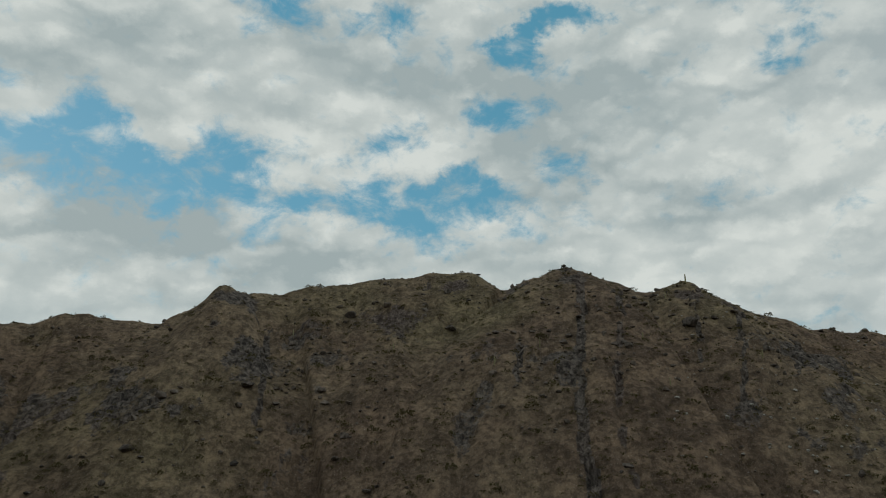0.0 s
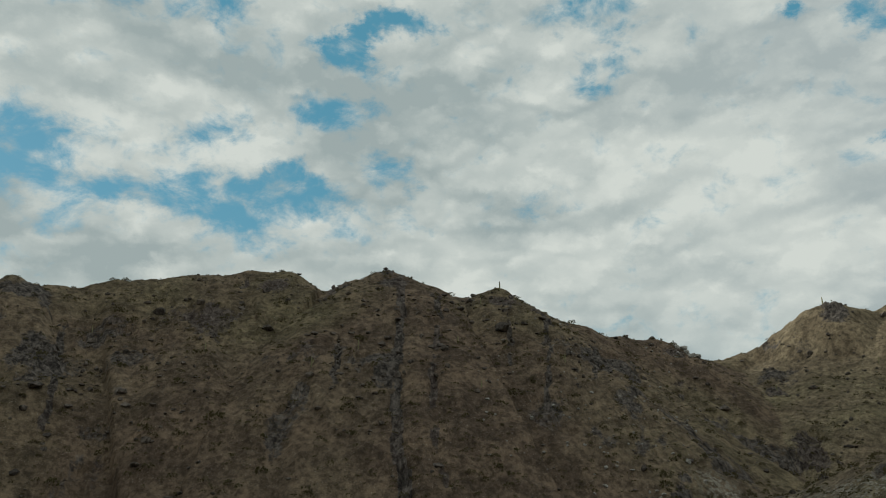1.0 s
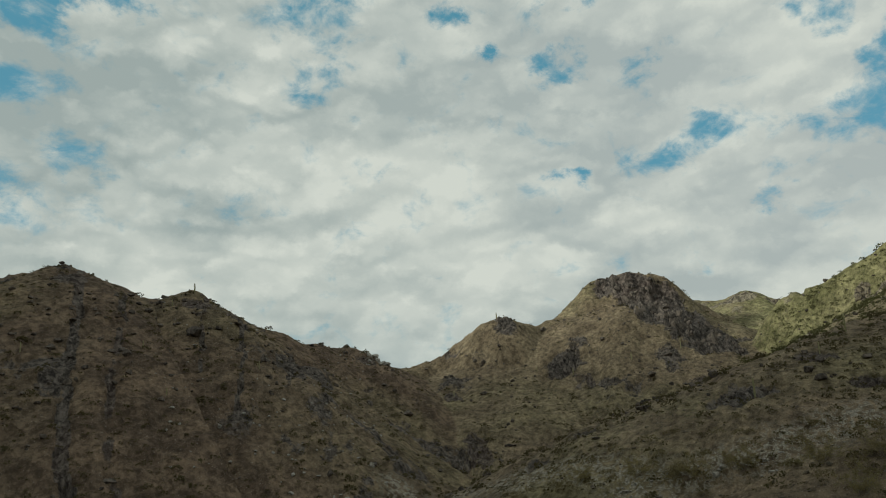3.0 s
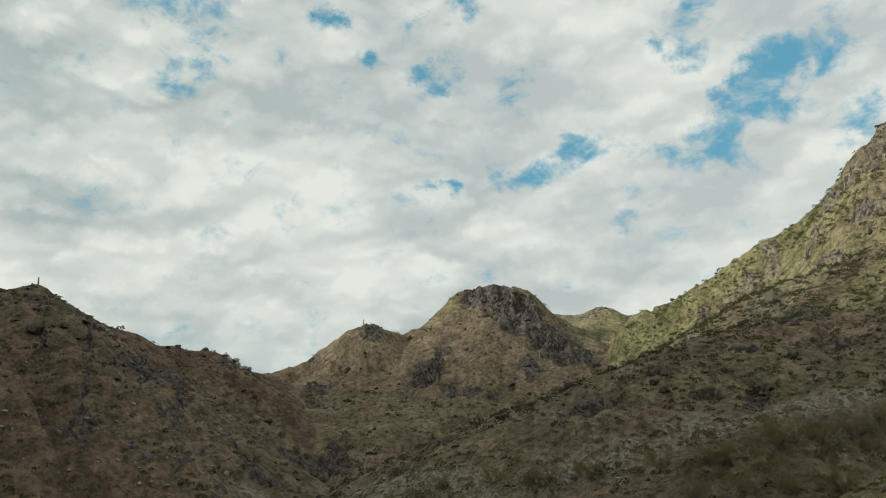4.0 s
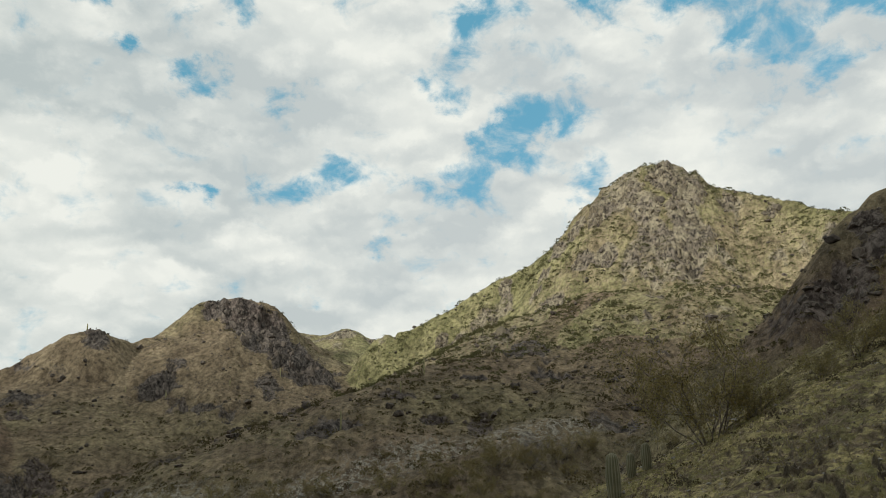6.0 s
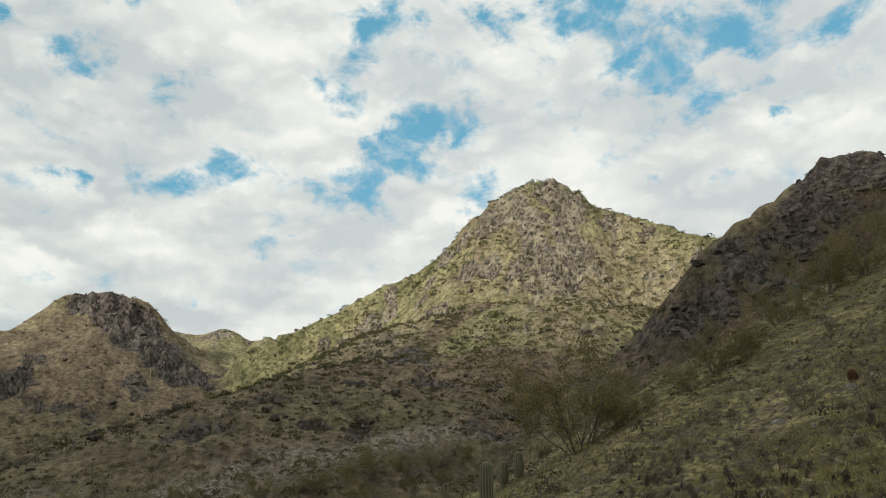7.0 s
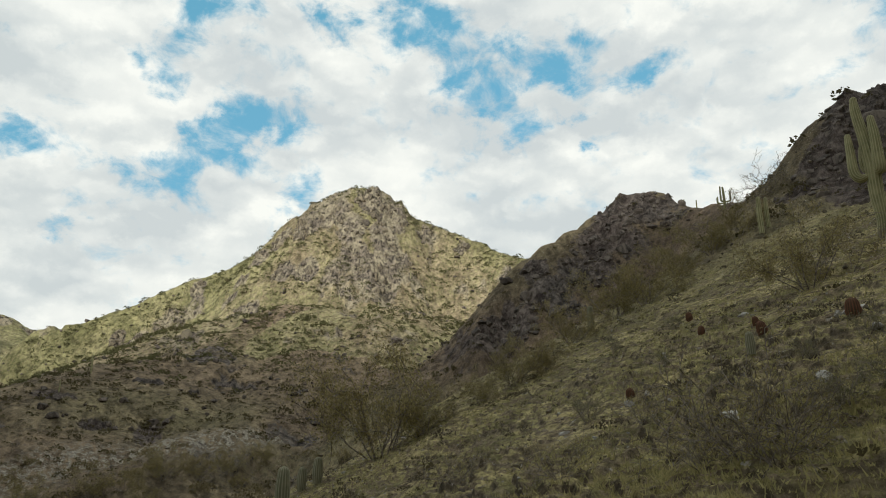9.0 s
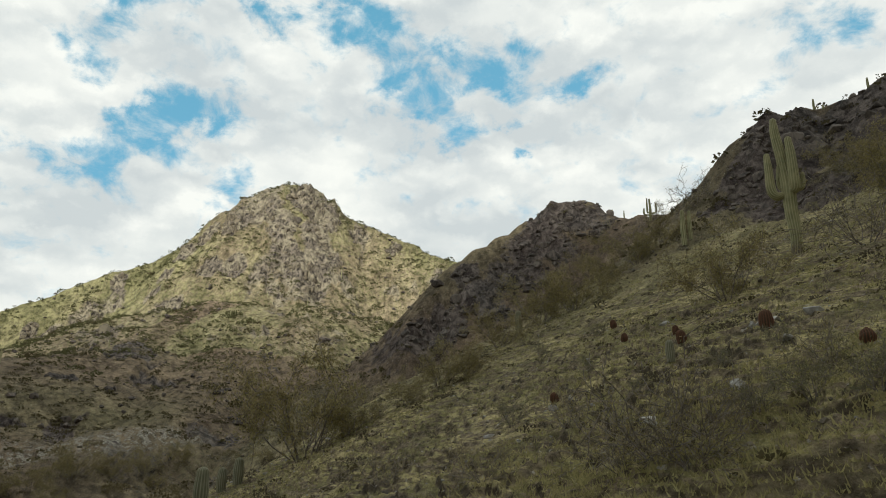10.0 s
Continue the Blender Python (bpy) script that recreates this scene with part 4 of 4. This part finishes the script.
def bush_mesh(seed, spread, tall, stems, leaves, leaf_size):
    """Branches as thin tapered tubes, and blades of leaf along the outer twigs."""
    rng = np.random.default_rng(seed)
    segments = []

    def grow(p, d, length, width, level):
        q = p
        parts = 4
        for _ in range(parts):
            d = d + rng.normal(size=3) * 0.18 + np.array((0, 0, 0.03))
            d /= np.linalg.norm(d)
            nxt = q + d * length / parts
            segments.append((q, nxt, width, width * 0.82, level))
            width *= 0.82
            q = nxt
            if level < 3 and len(segments) < 1500 and rng.uniform() < (0.75, 0.7, 0.4)[level]:
                turned = d + rng.normal(size=3) * 0.62
                grow(q, turned / np.linalg.norm(turned), length * rng.uniform(0.45, 0.7), width * 0.65, level + 1)

    for k in range(stems):
        a = 2 * math.pi * (k + rng.uniform(-0.3, 0.3)) / stems
        out = rng.uniform(0.45, 1.0) * spread
        d = np.array((math.cos(a) * out, math.sin(a) * out, tall * rng.uniform(0.75, 1.1)))
        grow(np.array((math.cos(a) * 0.05, math.sin(a) * 0.05, -0.08)), d / np.linalg.norm(d), np.linalg.norm(d) * 0.72, 0.013 * tall, 0)
    verts, quads = [], []
    for p, q, w0, w1, level in segments:
        d = (q - p) / (np.linalg.norm(q - p) + 1e-9)
        side = np.cross(d, (0.31, 0.87, 0.38))
        side /= np.linalg.norm(side)
        other = np.cross(d, side)
        base = len(verts)
        for c, w in ((p, max(w0, 0.004)), (q, max(w1, 0.0035))):
            for a in (0, 2.094, 4.189):
                verts.append(c + w * (side * math.cos(a) + other * math.sin(a)))
        for j in range(3):
            quads.append((base + j, base + (j + 1) % 3, base + 3 + (j + 1) % 3, base + 3 + j))
    wood = (np.array(verts), np.array(quads))
    outer = [s for s in segments if s[4] >= 2] or segments
    pick = rng.integers(0, len(outer), leaves)
    p = np.array([outer[k][0] for k in pick])
    q = np.array([outer[k][1] for k in pick])
    centre = p + (q - p) * rng.uniform(0, 1, (leaves, 1)) + rng.normal(size=(leaves, 3)) * 0.055 * tall
    centre[:, 2] = np.maximum(centre[:, 2], 0.02)
    a = rng.normal(size=(leaves, 3)) + np.array((0, 0, 0.8))
    a /= np.linalg.norm(a, axis=1, keepdims=True)
    b = np.cross(a, rng.normal(size=(leaves, 3)))
    b /= np.linalg.norm(b, axis=1, keepdims=True)
    s = leaf_size * rng.uniform(0.6, 1.4, (leaves, 1))
    corners = np.stack([centre - a * s, centre + b * s * 0.28, centre + a * s, centre - b * s * 0.28], 1).reshape(-1, 3)
    return wood, (corners, np.arange(leaves * 4).reshape(-1, 4))


def make_bush(name, label, seed, spread, tall, stems, leaves, leaf_size, leaf_mat, group):
    thing = tagged(new(name), label, "bush", group)
    wood, blades = bush_mesh(seed, spread, tall, stems, leaves, leaf_size)
    link_mesh("woody_stem", *wood, BARK, True, thing)
    link_mesh("foliage", *blades, leaf_mat, False, thing)
    return thing


def make_bushes():
    rng = random.Random(21)
    kinds = {
        "palo": [make_bush("palo_verde_bush", "brown-olive palo verde bush with fine twigs and thin leaves", 30 + k, 0.85, 0.8, 9, 7600, 0.019, LEAF, "palo verde bushes") for k in range(3)],
        "green": [make_bush("creosote_bush", "grey-green creosote bush on the stony slope", 40 + k, 0.6, 0.9, 9, 1500, 0.026, GREENLEAF, "creosote bushes") for k in range(2)],
        "dry": [make_bush("dry_bush", "nearly leafless dry bush with bare grey branches", 50 + k, 0.95, 0.7, 10, 1100, 0.018, LEAF, "dry bushes") for k in range(2)],
    }
    spots = [
        ("palo", -2.9, 1.3, 3.40), ("palo", -0.2, 1.0, 1.50), ("palo", -6.1, 3.0, 1.50), ("palo", -13.0, 6.4, 1.50), ("palo", -10.4, 5.2, 1.20), ("palo", -15.2, 7.5, 1.20),
        ("palo", 8.0, 0.0, 2.60), ("palo", 10.2, -0.3, 2.80), ("palo", 12.5, -0.4, 3.00), ("palo", 14.8, -1.1, 2.40), ("palo", 5.6, 0.8, 2.20), ("palo", 17.0, -1.6, 2.40), ("palo", 9.4, -3.4, 1.90), ("palo", 12.3, -3.6, 2.20), ("palo", 15.4, -3.4, 2.20), ("palo", 18.4, -3.8, 2.00), ("palo", 7.4, -0.9, 1.60), ("palo", 13.7, -2.2, 2.00),
        ("palo", -20.9, 11.5, 2.60), ("palo", -23.2, 12.4, 2.40), ("palo", -28.4, 15.8, 2.80), ("palo", -25.9, 14.2, 2.20), ("palo", -30.7, 17.1, 2.40), ("palo", -17.5, 9.7, 1.80),
        ("palo", -34.6, 12.8, 2.00), ("dry", -44.2, 15.7, 2.00), ("palo", -44.4, 20.3, 2.80), ("palo", -46.4, 18.5, 2.40), ("dry", -33.2, 19.8, 2.40), ("dry", -32.4, 19.1, 1.80),
        ("dry", -29.1, 1.5, 1.40), ("dry", -31.1, 0.9, 0.90), ("dry", -26.5, 0.6, 0.80), ("dry", -32.4, 2.9, 0.80), ("green", -35.7, 4.4, 0.50), ("green", -39.4, 5.2, 0.56),
        ("dry", -16.2, -0.2, 0.80), ("green", -37.7, 9.1, 0.37), ("dry", -40.8, 8.0, 0.70), ("green", -24.2, 7.7, 0.37), ("green", -33.8, 7.9, 0.34), ("dry", -22.4, 3.6, 0.60),
        ("green", -43.6, 5.6, 0.56), ("green", -27.8, 6.2, 0.31), ("dry", -8.4, -0.6, 0.80), ("green", -18.4, 3.9, 0.60), ("palo", 20.6, -1.9, 2.40), ("palo", 25.6, -2.3, 2.20), ("palo", 29.2, -2.6, 2.20),
        ("palo", 32.7, -2.5, 2.40), ("palo", 36.7, -2.8, 2.00), ("green", -25.1, 10.4, 0.50), ("green", -20.6, 9.0, 0.50),
    ]
    used = set()
    for kind, az, el, size in spots:
        at = place(az, el)
        source = rng.choice(kinds[kind])
        m = pose(at.x, at.y, at.z, 0, 0, rng.uniform(0, 360))
        thing = source if source.name not in used else copy_thing(source, m)
        used.add(source.name)
        thing.matrix_basis = m @ Matrix.Diagonal((size * rng.uniform(0.9, 1.15), size * rng.uniform(0.9, 1.15), size * rng.uniform(0.85, 1.05), 1))


make_bushes()


# ---- single stones on the slope ----
for az, el, long, flat_by in ((-36.9, 10.9, 0.3, 0.3), (-30.0, 11.2, 0.2, 0.5), (-28.3, 4.1, 0.22, 0.5), (-38.4, 9.5, 0.16, 0.6), (-16.6, 3.0, 0.2, 0.5), (-40.2, 11.5, 0.2, 0.6), (-21.5, 5.0, 0.18, 0.6), (-34.7, 6.4, 0.2, 0.5)):
    at = place(az, el)
    rock = tagged(new("slab_stone", BLOCKS[int(abs(az)) % 12].copy()), "pale flat slab of stone lying on the slope", "stone", "pale slabs")
    rock.data.materials.clear()
    rock.data.materials.append(PALE)
    rock.matrix_basis = Matrix.LocRotScale((at.x, at.y, at.z - 0.02), Euler((0.1, 0.25, az)), (long, long * 0.6, long * flat_by))
dark = tagged(new("boulder_block", BLOCKS[3].copy()), "dark upright boulder on the sunlit slope", "boulder")
at = place(5.0, 13.3)
dark.matrix_basis = Matrix.LocRotScale((at.x, at.y, at.z + 0.5), Euler((0.1, 0.1, 0.6)), (0.75, 0.75, 1.1))
stalk = tagged(new("dead_stalk"), "pale bare dead cactus stalk at the slope edge", "dead plant")
at = place(-15.9, 11.1)
stalk.matrix_basis = pose(at.x, at.y, at.z - 0.05)
limb("stem", [(0, 0, 0), (0.02, 0, 0.7), (0.0, 0.02, 1.5)], [0.055, 0.05, 0.035], PALE, stalk, 6, 0.2, 0, 4)
make_boulders()
